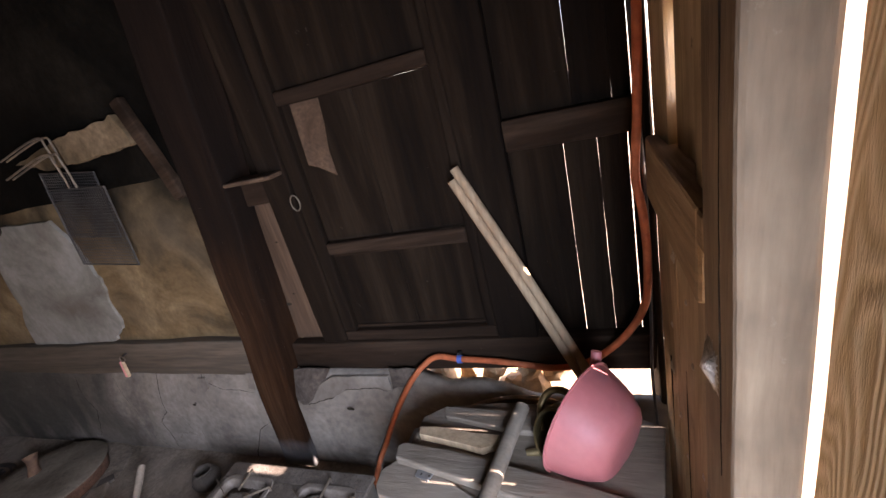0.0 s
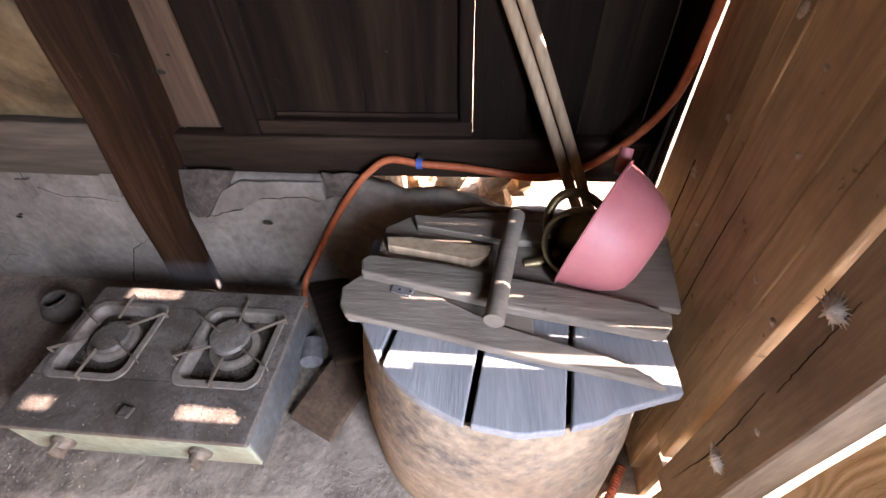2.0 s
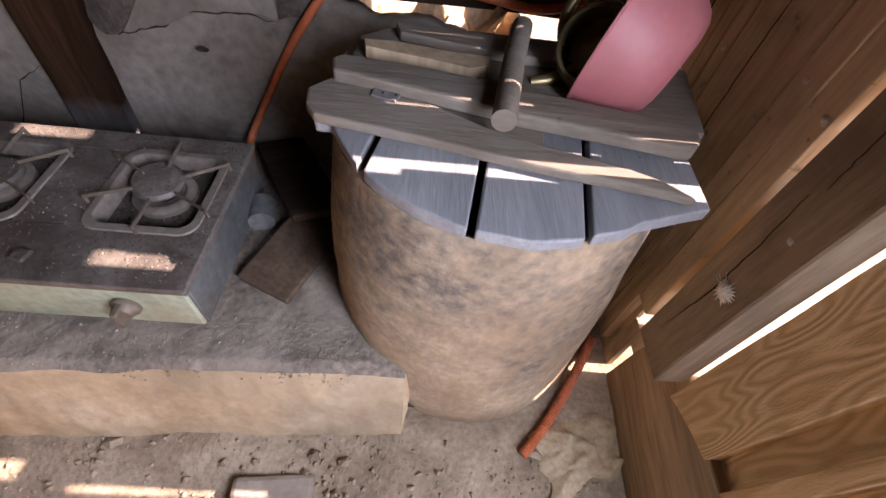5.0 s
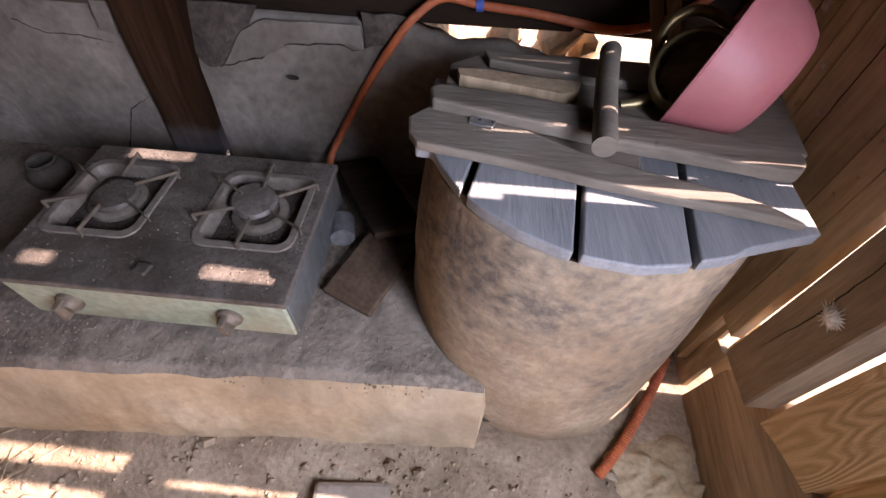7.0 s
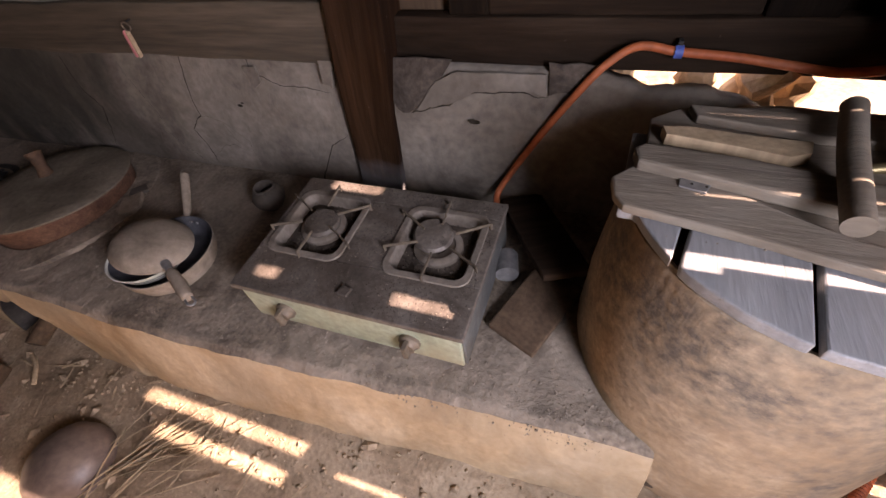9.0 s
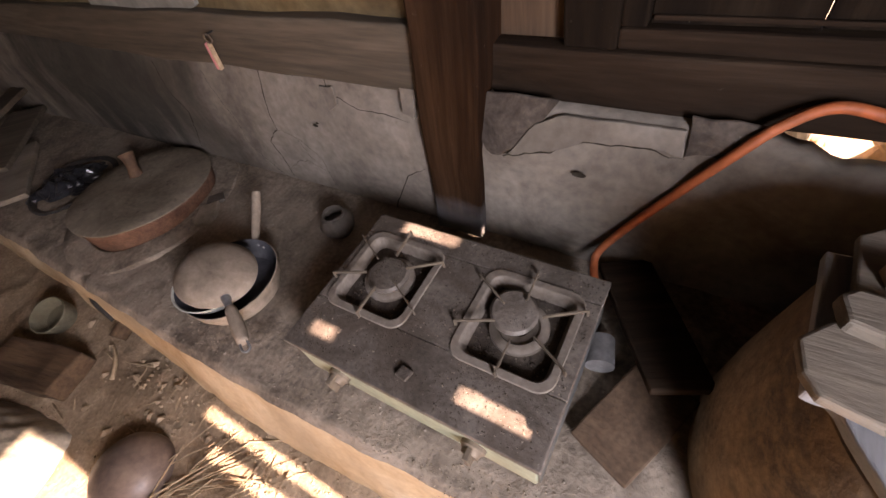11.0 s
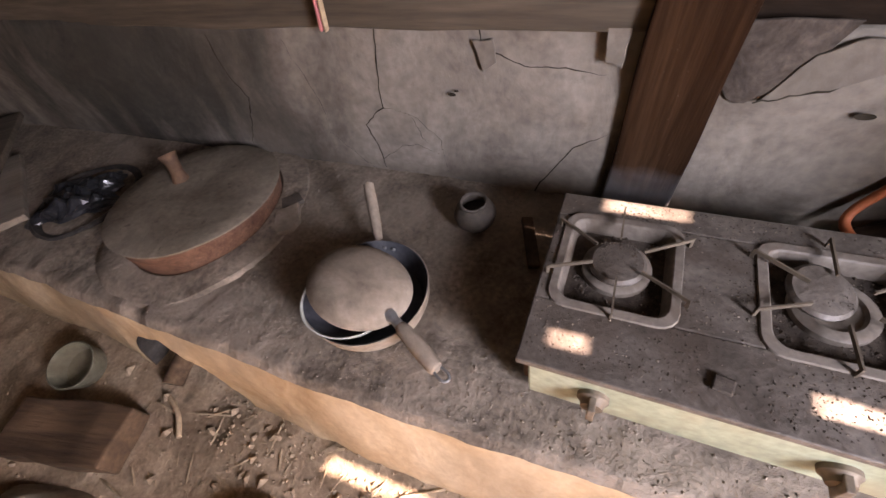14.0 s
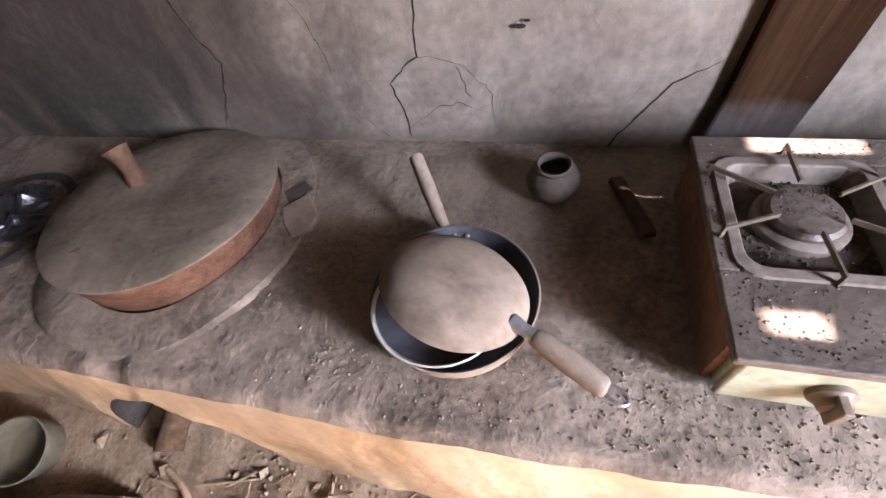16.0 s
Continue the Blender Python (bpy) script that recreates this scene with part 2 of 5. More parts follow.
M_iron = material("black_iron", [(0.03, 0.027, 0.025), (0.06, 0.053, 0.047), (0.1, 0.088, 0.075)], scale=7, fine=70, bump=0.3, rough=0.65, metal=0.4)

M_black_film = material("black_plastic_film", [(0.012, 0.013, 0.015), (0.02, 0.021, 0.024), (0.032, 0.033, 0.036)], scale=8, fine=60, bump=0.1, rough=0.28, spec=0.6)
M_lime = material("worn_limewash", [(0.12, 0.108, 0.085), (0.19, 0.178, 0.15), (0.25, 0.238, 0.205)], scale=4, fine=50, bump=0.3, rough=0.95, grit=0.25, stain=(3, 0.7, (0.09, 0.075, 0.055)), spec=0.1)
M_strip = material("bare_earth_plaster", [(0.05, 0.034, 0.018), (0.12, 0.083, 0.046), (0.19, 0.135, 0.08)], scale=5, fine=60, bump=0.3, rough=0.95, spec=0.1)
M_stove_side = material("grimy_stove_side", [(0.05, 0.05, 0.048), (0.09, 0.09, 0.084), (0.15, 0.15, 0.135)], scale=7, fine=60, bump=0.15, rough=0.45, stain=(6, 0.6, (0.09, 0.06, 0.035)))
M_rail = material("clay_smeared_rail", [(0.045, 0.033, 0.022), (0.08, 0.06, 0.041), (0.13, 0.1, 0.07)], stretch=ALONG, scale=0.9, fine=9, bump=0.4)


def soot_plume(m):
    """Soot blown up the plaster above the cauldrons, as a ragged dark patch of its own shape."""
    n, l = m.node_tree.nodes, m.node_tree.links
    base = n["Principled BSDF"].inputs["Base Color"]
    colour = base.links[0].from_socket
    co = n.new("ShaderNodeTexCoord")
    mp = n.new("ShaderNodeMapping")
    mp.inputs["Location"].default_value = (2.95 / 0.85, 0, -0.52 / 0.5)
    mp.inputs["Scale"].default_value = (1 / 0.85, 0, 1 / 0.5)
    l.new(co.outputs["Object"], mp.inputs["Vector"])
    warp = n.new("ShaderNodeTexNoise")
    warp.inputs["Scale"].default_value = 3.2
    warp.inputs["Detail"].default_value = 6
    st = n.new("ShaderNodeMapping")
    st.inputs["Rotation"].default_value = (0, radians(38), 0)
    st.inputs["Scale"].default_value = (2.6, 1, 0.7)
    l.new(co.outputs["Object"], st.inputs["Vector"])
    l.new(st.outputs[0], warp.inputs["Vector"])
    d = n.new("ShaderNodeVectorMath")
    d.operation = "LENGTH"
    l.new(mp.outputs[0], d.inputs[0])
    s = n.new("ShaderNodeMath")
    s.operation = "MULTIPLY_ADD"
    s.inputs[1].default_value = -1.7
    l.new(warp.outputs["Fac"], s.inputs[0])
    l.new(d.outputs["Value"], s.inputs[2])
    r = n.new("ShaderNodeMapRange")
    r.inputs["From Min"].default_value, r.inputs["From Max"].default_value = -0.35, 0.35
    r.inputs["To Min"].default_value, r.inputs["To Max"].default_value = 0.75, 0.0
    l.new(s.outputs[0], r.inputs["Value"])
    mx = n.new("ShaderNodeMix")
    mx.data_type = "RGBA"
    l.new(r.outputs[0], mx.inputs["Factor"])
    l.new(colour, mx.inputs["A"])
    mx.inputs["B"].default_value = (0.022, 0.022, 0.018, 1)
    l.new(mx.outputs["Result"], base)
    return m


def ring_grain(name, dark, light, stretch, bands, bump):
    """Weathered softwood with raised rings that bend round knots."""
    m = bpy.data.materials.new(name)
    m.use_nodes = True
    n, l = m.node_tree.nodes, m.node_tree.links
    b = n["Principled BSDF"]
    co = n.new("ShaderNodeTexCoord")
    mp = n.new("ShaderNodeMapping")
    mp.inputs["Scale"].default_value = stretch
    l.new(co.outputs["Object"], mp.inputs["Vector"])
    no = n.new("ShaderNodeTexNoise")
    no.inputs["Scale"].default_value = 1.0
    no.inputs["Detail"].default_value = 2.0
    l.new(mp.outputs[0], no.inputs["Vector"])
    mu = n.new("ShaderNodeMath")
    mu.operation = "MULTIPLY"
    mu.inputs[1].default_value = bands
    l.new(no.outputs["Fac"], mu.inputs[0])
    si = n.new("ShaderNodeMath")
    si.operation = "SINE"
    l.new(mu.outputs[0], si.inputs[0])
    fine = n.new("ShaderNodeTexNoise")
    fine.inputs["Scale"].default_value = 60
    l.new(mp.outputs[0], fine.inputs["Vector"])
    ad = n.new("ShaderNodeMath")
    ad.operation = "MULTIPLY_ADD"
    ad.inputs[1].default_value = 1.2
    l.new(fine.outputs["Fac"], ad.inputs[0])
    l.new(si.outputs[0], ad.inputs[2])
    ra = n.new("ShaderNodeValToRGB")
    ra.color_ramp.elements[0].color, ra.color_ramp.elements[1].color = (*dark, 1), (*light, 1)
    ra.color_ramp.elements[0].position, ra.color_ramp.elements[1].position = 0.1, 0.75
    mr = n.new("ShaderNodeMapRange")
    mr.inputs["From Min"].default_value, mr.inputs["From Max"].default_value = -0.6, 1.9
    l.new(ad.outputs[0], mr.inputs["Value"])
    l.new(mr.outputs[0], ra.inputs["Fac"])
    l.new(ra.outputs["Color"], b.inputs["Base Color"])
    b.inputs["Roughness"].default_value = 0.8
    b.inputs["Specular IOR Level"].default_value = 0.25
    bp = n.new("ShaderNodeBump")
    bp.inputs["Strength"].default_value = bump
    bp.inputs["Distance"].default_value = 0.003
    l.new(ad.outputs[0], bp.inputs["Height"])
    l.new(bp.outputs[0], b.inputs["Normal"])
    return m


soot_plume(M_plaster)


def height_coat(m, low, high, amount, colour, rag):
    """A second colour with a ragged edge, stronger upwards, downwards if low exceeds high."""
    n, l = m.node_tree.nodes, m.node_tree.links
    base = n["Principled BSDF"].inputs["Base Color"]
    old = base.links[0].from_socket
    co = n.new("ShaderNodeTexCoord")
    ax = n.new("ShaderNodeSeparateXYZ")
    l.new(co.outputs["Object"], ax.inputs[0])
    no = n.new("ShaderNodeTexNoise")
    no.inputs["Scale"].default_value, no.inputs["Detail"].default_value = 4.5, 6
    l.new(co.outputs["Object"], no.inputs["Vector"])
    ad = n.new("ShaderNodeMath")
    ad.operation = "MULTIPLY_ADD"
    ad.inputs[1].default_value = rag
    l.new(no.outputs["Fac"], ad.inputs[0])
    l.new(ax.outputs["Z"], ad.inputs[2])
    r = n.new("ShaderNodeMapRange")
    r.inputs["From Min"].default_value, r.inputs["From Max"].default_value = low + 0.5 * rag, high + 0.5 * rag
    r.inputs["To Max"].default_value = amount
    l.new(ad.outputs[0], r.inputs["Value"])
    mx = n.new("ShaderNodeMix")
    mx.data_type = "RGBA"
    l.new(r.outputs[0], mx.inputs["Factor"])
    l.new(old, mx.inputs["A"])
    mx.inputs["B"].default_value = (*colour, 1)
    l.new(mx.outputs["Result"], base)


def scorched_patches(m):
    """Grey-black speckled stains in broad patches on the drum."""
    n, l = m.node_tree.nodes, m.node_tree.links
    base = n["Principled BSDF"].inputs["Base Color"]
    old = base.links[0].from_socket
    co = n.new("ShaderNodeTexCoord")
    masks = []
    for scale, detail, lo, hi, stretch in ((2.6, 7, 0.42, 0.60, (1, 1, 1.2)), (46, 10, 0.22, 0.62, (1, 1, 1.3))):
        mp = n.new("ShaderNodeMapping")
        mp.inputs["Scale"].default_value = stretch
        mp.inputs["Location"].default_value = (0.6, 0.2, 0.35)
        l.new(co.outputs["Object"], mp.inputs["Vector"])
        t = n.new("ShaderNodeTexNoise")
        t.inputs["Scale"].default_value, t.inputs["Detail"].default_value, t.inputs["Roughness"].default_value = scale, detail, 0.65
        l.new(mp.outputs[0], t.inputs["Vector"])
        r = n.new("ShaderNodeMapRange")
        r.inputs["From Min"].default_value, r.inputs["From Max"].default_value = lo, hi
        l.new(t.outputs["Fac"], r.inputs["Value"])
        masks.append(r.outputs[0])
    mu = n.new("ShaderNodeMath")
    mu.operation = "MULTIPLY"
    l.new(masks[0], mu.inputs[0])
    l.new(masks[1], mu.inputs[1])
    k = n.new("ShaderNodeMath")
    k.operation = "MULTIPLY"
    k.inputs[1].default_value = 0.85
    l.new(mu.outputs[0], k.inputs[0])
    mx = n.new("ShaderNodeMix")
    mx.data_type = "RGBA"
    l.new(k.outputs[0], mx.inputs["Factor"])
    l.new(old, mx.inputs["A"])
    mx.inputs["B"].default_value = (0.075, 0.068, 0.061, 1)
    l.new(mx.outputs["Result"], base)


height_coat(M_post, -0.15, 0.45, 0.85, (0.008, 0.006, 0.005), 0.5)
height_coat(M_plaster_up, 1.0, 1.42, 0.95, (0.012, 0.010, 0.007), 0.9)
height_coat(M_post, -0.44, -0.60, 0.6, (0.30, 0.29, 0.28), 0.25)
scorched_patches(M_drum)
M_grain = ring_grain("raised_grain_plank", (0.52, 0.365, 0.195), (0.66, 0.49, 0.29), (3.0, 7.0, 1.5), 210, 0.4)

# ---- mesh helpers ----
def mesh_object(name, verts, faces, mat, smooth=False, parent=None, bevel=0.0):
    me = bpy.data.meshes.new(name)
    me.from_pydata([tuple(v) for v in verts], [], faces)
    me.validate()
    bm = bmesh.new()
    bm.from_mesh(me)
    bmesh.ops.recalc_face_normals(bm, faces=bm.faces)
    bm.to_mesh(me)
    bm.free()
    for m in (mat if isinstance(mat, (list, tuple)) else [mat]):
        me.materials.append(m)
    if smooth:
        me.polygons.foreach_set("use_smooth", [True] * len(me.polygons))
    ob = new(name, me)
    if parent:
        ob.parent = parent
    if bevel:
        b = ob.modifiers.new("bevel", "BEVEL")
        b.width, b.segments, b.limit_method = bevel, 2, "ANGLE"
    return ob


def wobble(v, amount, scale, seed=0.0):
    p = Vector(v) * scale + Vector((seed, seed * 1.7, -seed))
    return Vector(v) + amount * Vector((noise.noise(p), noise.noise(p + Vector((31, 7, 3))), noise.noise(p + Vector((5, 47, 19)))))


def rough_box(name, lo, hi, mat, parent=None, amount=0.004, scale=5.0, seg=0.08, bevel=0.004, m=None, seed=0.0, limit=28):
    """A box in local axes, cut into cells and made slightly uneven, with worn edges. m: its pose."""
    lo, hi = Vector(lo), Vector(hi)
    n = [max(1, min(limit, round((hi[i] - lo[i]) / seg))) for i in range(3)]
    verts, index, faces = [], {}, []

    def vert(i, j, k):
        if (i, j, k) not in index:
            p = Vector((lo[0] + (hi[0] - lo[0]) * i / n[0], lo[1] + (hi[1] - lo[1]) * j / n[1], lo[2] + (hi[2] - lo[2]) * k / n[2]))
            index[(i, j, k)] = len(verts)
            verts.append(wobble(p, amount, scale, seed))
        return index[(i, j, k)]
    for a, b, c in ((0, 1, 2), (1, 2, 0), (2, 0, 1)):
        for side in (0, n[c]):
            for i in range(n[a]):
                for j in range(n[b]):
                    q = []
                    for di, dj in ((0, 0), (1, 0), (1, 1), (0, 1)):
                        ijk = [0, 0, 0]
                        ijk[a], ijk[b], ijk[c] = i + di, j + dj, side
                        q.append(vert(*ijk))
                    faces.append(q)
    ob = mesh_object(name, verts, faces, mat, parent=parent, bevel=bevel)
    if m is not None:
        ob.matrix_basis = m
    return ob


def lathe(name, profile, mat, n=48, m=None, parent=None, amount=0.0, scale=6.0, seed=0.0, closed=True):
    """Turns (radius, z) rows about z."""
    verts, faces = [], []
    for r, z in profile:
        for k in range(n):
            a = 2 * math.pi * k / n
            v = Vector((r * math.cos(a), r * math.sin(a), z))
            verts.append(wobble(v, amount, scale, seed) if amount else v)
    for i in range(len(profile) - 1):
        for k in range(n):
            faces.append((i * n + k, i * n + (k + 1) % n, (i + 1) * n + (k + 1) % n, (i + 1) * n + k))
    if closed:
        faces.append(list(range(n)))
        faces.append([(len(profile) - 1) * n + k for k in range(n)])
    ob = mesh_object(name, verts, faces, mat, smooth=True, parent=parent)
    e = ob.modifiers.new("edges", "EDGE_SPLIT")
    e.split_angle = radians(40)
    if m is not None:
        ob.matrix_basis = m
    return ob


def tube(name, points, radius, mat, parent=None, n=10, resolution=8, radii=None):
    """A round bar or hose along smooth points, as one mesh."""
    pts = [Vector(p) for p in points]
    path, rr = [], []
    for i in range(len(pts) - 1):
        p0, p1, p2, p3 = pts[max(0, i - 1)], pts[i], pts[i + 1], pts[min(len(pts) - 1, i + 2)]
        for s in range(resolution):
            t = s / resolution
            path.append(0.5 * (2 * p1 + (p2 - p0) * t + (2 * p0 - 5 * p1 + 4 * p2 - p3) * t * t + (3 * p1 - p0 - 3 * p2 + p3) * t ** 3))
            r0, r1 = (radii[i], radii[i + 1]) if radii else (radius, radius)
            rr.append(r0 + (r1 - r0) * t)
    path.append(pts[-1])
    rr.append(radii[-1] if radii else radius)
    verts, faces = [], []
    side = None
    for i, p in enumerate(path):
        d = (path[min(i + 1, len(path) - 1)] - path[max(i - 1, 0)]).normalized()
        if side is None:
            side = d.orthogonal().normalized()
        side = (side - d * side.dot(d)).normalized()
        up = d.cross(side)
        for k in range(n):
            a = 2 * math.pi * k / n
            verts.append(p + rr[i] * (math.cos(a) * side + math.sin(a) * up))
    for i in range(len(path) - 1):
        for k in range(n):
            faces.append((i * n + k, i * n + (k + 1) % n, (i + 1) * n + (k + 1) % n, (i + 1) * n + k))
    faces.append(list(range(n)))
    faces.append([(len(path) - 1) * n + k for k in range(n)])
    ob = mesh_object(name, verts, faces, mat, smooth=True, parent=parent)
    e = ob.modifiers.new("edges", "EDGE_SPLIT")
    e.split_angle = radians(50)
    return ob


def empty(name, m=None):
    ob = new(name)
    if m is not None:
        ob.matrix_basis = m
    return ob


def slab(name, outline, z0, z1, mat, parent=None, bevel=0.003, amount=0.0, m=None, seed=0.0):
    """A flat piece with the outline (x, y) between two heights."""
    k = len(outline)
    verts = [wobble((x, y, z), amount, 9.0, seed) for z in (z0, z1) for x, y in outline]
    faces = [list(range(k)), list(range(k, 2 * k))] + [(i, (i + 1) % k, k + (i + 1) % k, k + i) for i in range(k)]
    ob = mesh_object(name, verts, faces, mat, parent=parent, bevel=bevel)
    if m is not None:
        ob.matrix_basis = m
    return ob



# ---- the setting ----
def floor_z(x, y):
    s = min(1.0, max(0.0, (x + 0.75) / 0.5))
    return -0.165 + 0.12 * s * s * (3 - 2 * s)


def grid_sheet(name, x0, x1, y0, y1, step, height, mat):
    nx, ny = round((x1 - x0) / step), round((y1 - y0) / step)
    verts = []
    for j in range(ny + 1):
        for i in range(nx + 1):
            x, y = x0 + (x1 - x0) * i / nx, y0 + (y1 - y0) * j / ny
            verts.append((x, y, height(x, y)))
    faces = [(j * (nx + 1) + i, j * (nx + 1) + i + 1, (j + 1) * (nx + 1) + i + 1, (j + 1) * (nx + 1) + i) for j in range(ny) for i in range(nx)]
    return mesh_object(name, verts, faces, mat, smooth=True)


def floor_height(x, y):
    p = Vector((x, y, 0))
    heap = 0.05 * min(1.0, max(0.0, (y - 0.14) / 0.12)) * min(1.0, max(0.0, (x + 2.1) / 0.3)) * min(1.0, max(0.0, (-0.45 - x) / 0.3))
    return floor_z(x, y) + heap + 0.012 * noise.noise(p * 4) + 0.008 * noise.noise(p * 14) + 0.004 * noise.noise(p * 37)


tagged(grid_sheet("floor", -4.6, 0.30, -1.35, 1.2, 0.02, floor_height, M_earth), "trodden bare earth floor strewn with dust and chips", "floor", kind="structure")
tagged(mesh_object("ground", [(-300, -300, -0.25), (300, -300, -0.25), (300, 300, -0.25), (-300, 300, -0.25)], [(0, 1, 2, 3)], M_soil), "dry sunlit soil outside the walls", "ground", kind="structure")

# hearth platform of rendered clay
def hearth_edge(x, worn=1.0):
    """Distance of the worn front edge from the back, along the platform."""
    s = min(1.0, max(0.0, (x + 1.75) / 1.35))
    n = Vector((x, 0, 2))
    return 0.312 + 0.058 * s * s * (3 - 2 * s) + 0.010 * noise.noise(n * 3) + worn * (0.005 * noise.noise(n * 11) + 0.002 * noise.noise(n * 31))


def hearth_top(x, y):
    p = Vector((x, y, 0))
    e = max(0.0, y - hearth_edge(x))
    chipped = max(0.0, noise.noise(p * 9 + Vector((4, 1, 0))) - 0.05) * max(0.0, 1 - e / 0.09)
    return 0.158 + 0.006 * noise.noise(p * 3) + 0.004 * noise.noise(p * 17) + 0.0025 * noise.noise(p * 43) - 0.016 * max(0.0, 1 - e / 0.018) - 0.03 * chipped


def hearth():
    root = tagged(empty("hearth_platform"), "low clay hearth platform with a worn rendered front", "hearth", kind="structure")
    nx, ny = 420, 44
    x0, x1, y1 = -4.58, -0.375, 1.02
    verts, faces = [], []
    for j in range(ny + 1):
        for i in range(nx + 1):
            x = x0 + (x1 - x0) * i / nx
            f = (j / ny) ** 1.5
            y = hearth_edge(x) * (1 - f) + y1 * f
            verts.append((x, y, hearth_top(x, y)))
    faces = [(j * (nx + 1) + i, j * (nx + 1) + i + 1, (j + 1) * (nx + 1) + i + 1, (j + 1) * (nx + 1) + i) for j in range(ny) for i in range(nx)]
    mesh_object("top", verts, faces, M_hearth, smooth=True, parent=root)

    # front face: it flares towards its foot and is cut by the arched fire mouth
    def front_y(x, y, f, p):
        flare = 0.062 - 0.014 * min(1.0, max(0.0, (-1.65 - x) / 0.35))
        y += (hearth_edge(x, 0.0) - y) * min(1.0, 5 * f)
        step = 0.02 * max(0.0, min(1.0, (-2.55 - x) / 0.1))
        return y - flare * f ** 1.2 - 0.012 * math.sin(math.pi * f) + step - (0.009 * noise.noise(p * 5) + 0.004 * noise.noise(p * 19) + 0.002 * noise.noise(p * 50)) * min(1, 5 * f)

    def arch(x):
        """Height of the opening over the floor at x."""
        u = (x + 2.33) / 0.215
        return 0.235 * (1 - abs(u) ** 2.4) ** 0.5 * (1 + 0.12 * noise.noise(Vector((x * 14, 0, 0)))) if abs(u) < 1 else 0.0
    rows = 22
    fv, ff = [], []
    for k in range(rows + 1):
        for i in range(nx + 1):
            x, y, zt = verts[i]
            zb = max(floor_z(x, y) - 0.03, -0.19)
            low = max(zb, floor_z(x, y) + arch(x)) if arch(x) > 0 else zb
            f = k / rows
            z = zt + (low - zt) * f
            g = (zt - z) / max(0.01, zt - zb)
            fv.append((x, front_y(x, y, g, Vector((x, 0, z))), z))
    for k in range(rows):
        for i in range(nx):
            a = k * (nx + 1) + i
            ff.append((a, a + 1, a + nx + 2, a + nx + 1))
    mesh_object("front", fv, ff, M_hearth_front, smooth=True, parent=root)
    # sooty thickness of the clay round the mouth
    rv, rf = [], []
    last = rows * (nx + 1)
    for i in range(nx):
        if arch(fv[i][0]) > 0 or arch(fv[i + 1][0]) > 0:
            k = len(rv)
            for q in (i, i + 1):
                x, y, z = fv[last + q]
                rv += [(x, y + 0.002, z), (x, y + 0.16, z - 0.01)]
            rf.append((k, k + 2, k + 3, k + 1))
    mesh_object("mouth_reveal", rv, rf, M_iron, smooth=True, parent=root)
    # end beside the drum
    ev, ef = [], []
    for k in range(7):
        for j in range(ny + 1):
            x, y, zt = verts[j * (nx + 1) + nx]
            y_edge, z_edge = verts[nx][1], verts[nx][2]
            low = max(floor_z(x, y_edge) - 0.03, -0.19)
            z = zt + (low - zt) * k / 6
            shift = front_y(x, y_edge, (z_edge - z) / (z_edge - low) if k else 0.0, Vector((x, 0, z))) - y_edge if k else 0.0
            ev.append((x + 0.012 * math.sin(math.pi * k / 6) * min(1.0, j / 3), y + shift * max(0.0, 1 - j / 6), z))
    for k in range(6):
        for j in range(ny):
            a = k * (ny + 1) + j
            ef.append((a, a + 1, a + ny + 2, a + ny + 1))
    mesh_object("end", ev, ef, M_hearth_front, smooth=True, parent=root)
    # sooty inside of the fire mouth
    lathe("fire_chamber", [(0.27, 0.08), (0.27, 0.36), (0.2, 0.38)], M_iron, n=24, m=pose(-2.33, 0.30, -0.17, -90, 0, 0), parent=root, closed=False)


hearth()


def plaster_top(x):
    """Broken upper edge of the low plaster wall."""
    p = Vector((x * 9, 3, 0))
    jag = 0.016 * noise.noise(p) + 0.01 * noise.noise(p * 3)
    if x < -1.12:
        return 0.60
    if x < -0.62:
        return 0.575
    if x < -0.30:
        return 0.578 - 0.035 * (x + 0.62) / 0.32 + jag
    return 0.543 - 0.045 * min(1.0, (x + 0.30) / 0.08) + jag


def lean(z):
    """The plaster leans back towards its upper edge."""
    return 0.3 * max(0.0, z - 0.46)


def wall_y(x, z):
    """Face of the low plaster wall."""
    p = Vector((x, 0, z))
    return 0.995 + 0.006 * noise.noise(p * 3) + 0.003 * noise.noise(p * 12) + lean(z) * min(1.0, max(0.0, (-0.5 - x) / 0.2)) - 0.03 * max(0.0, -2.0 - x) / 1.5


def plaster_wall():
    nx, nz = 300, 30
    x0, x1 = -4.6, 0.12
    front, back = [], []
    for k in range(nz + 1):
        for i in range(nx + 1):
            x = x0 + (x1 - x0) * i / nx
            zt = plaster_top(x)
            z = -0.12 + (zt + 0.12) * k / nz
            y = wall_y(x, z)
            front.append((x, y, z))
            back.append((x, 1.10 if x < -0.68 else y + 0.035, z))
    n = len(front)
    faces = []
    for k in range(nz):
        for i in range(nx):
            a = k * (nx + 1) + i
            q = (a, a + 1, a + nx + 2, a + nx + 1)
            faces += [q, tuple(n + v for v in q)]
    t = nz * (nx + 1)
    faces += [(t + i, t + i + 1, n + t + i + 1, n + t + i) for i in range(nx)]
    tagged(mesh_object("wall_back_lower", front + back, faces, M_plaster, smooth=True), "cracked grey clay plaster wall above the hearth, stained by smoke", "wall", kind="structure")


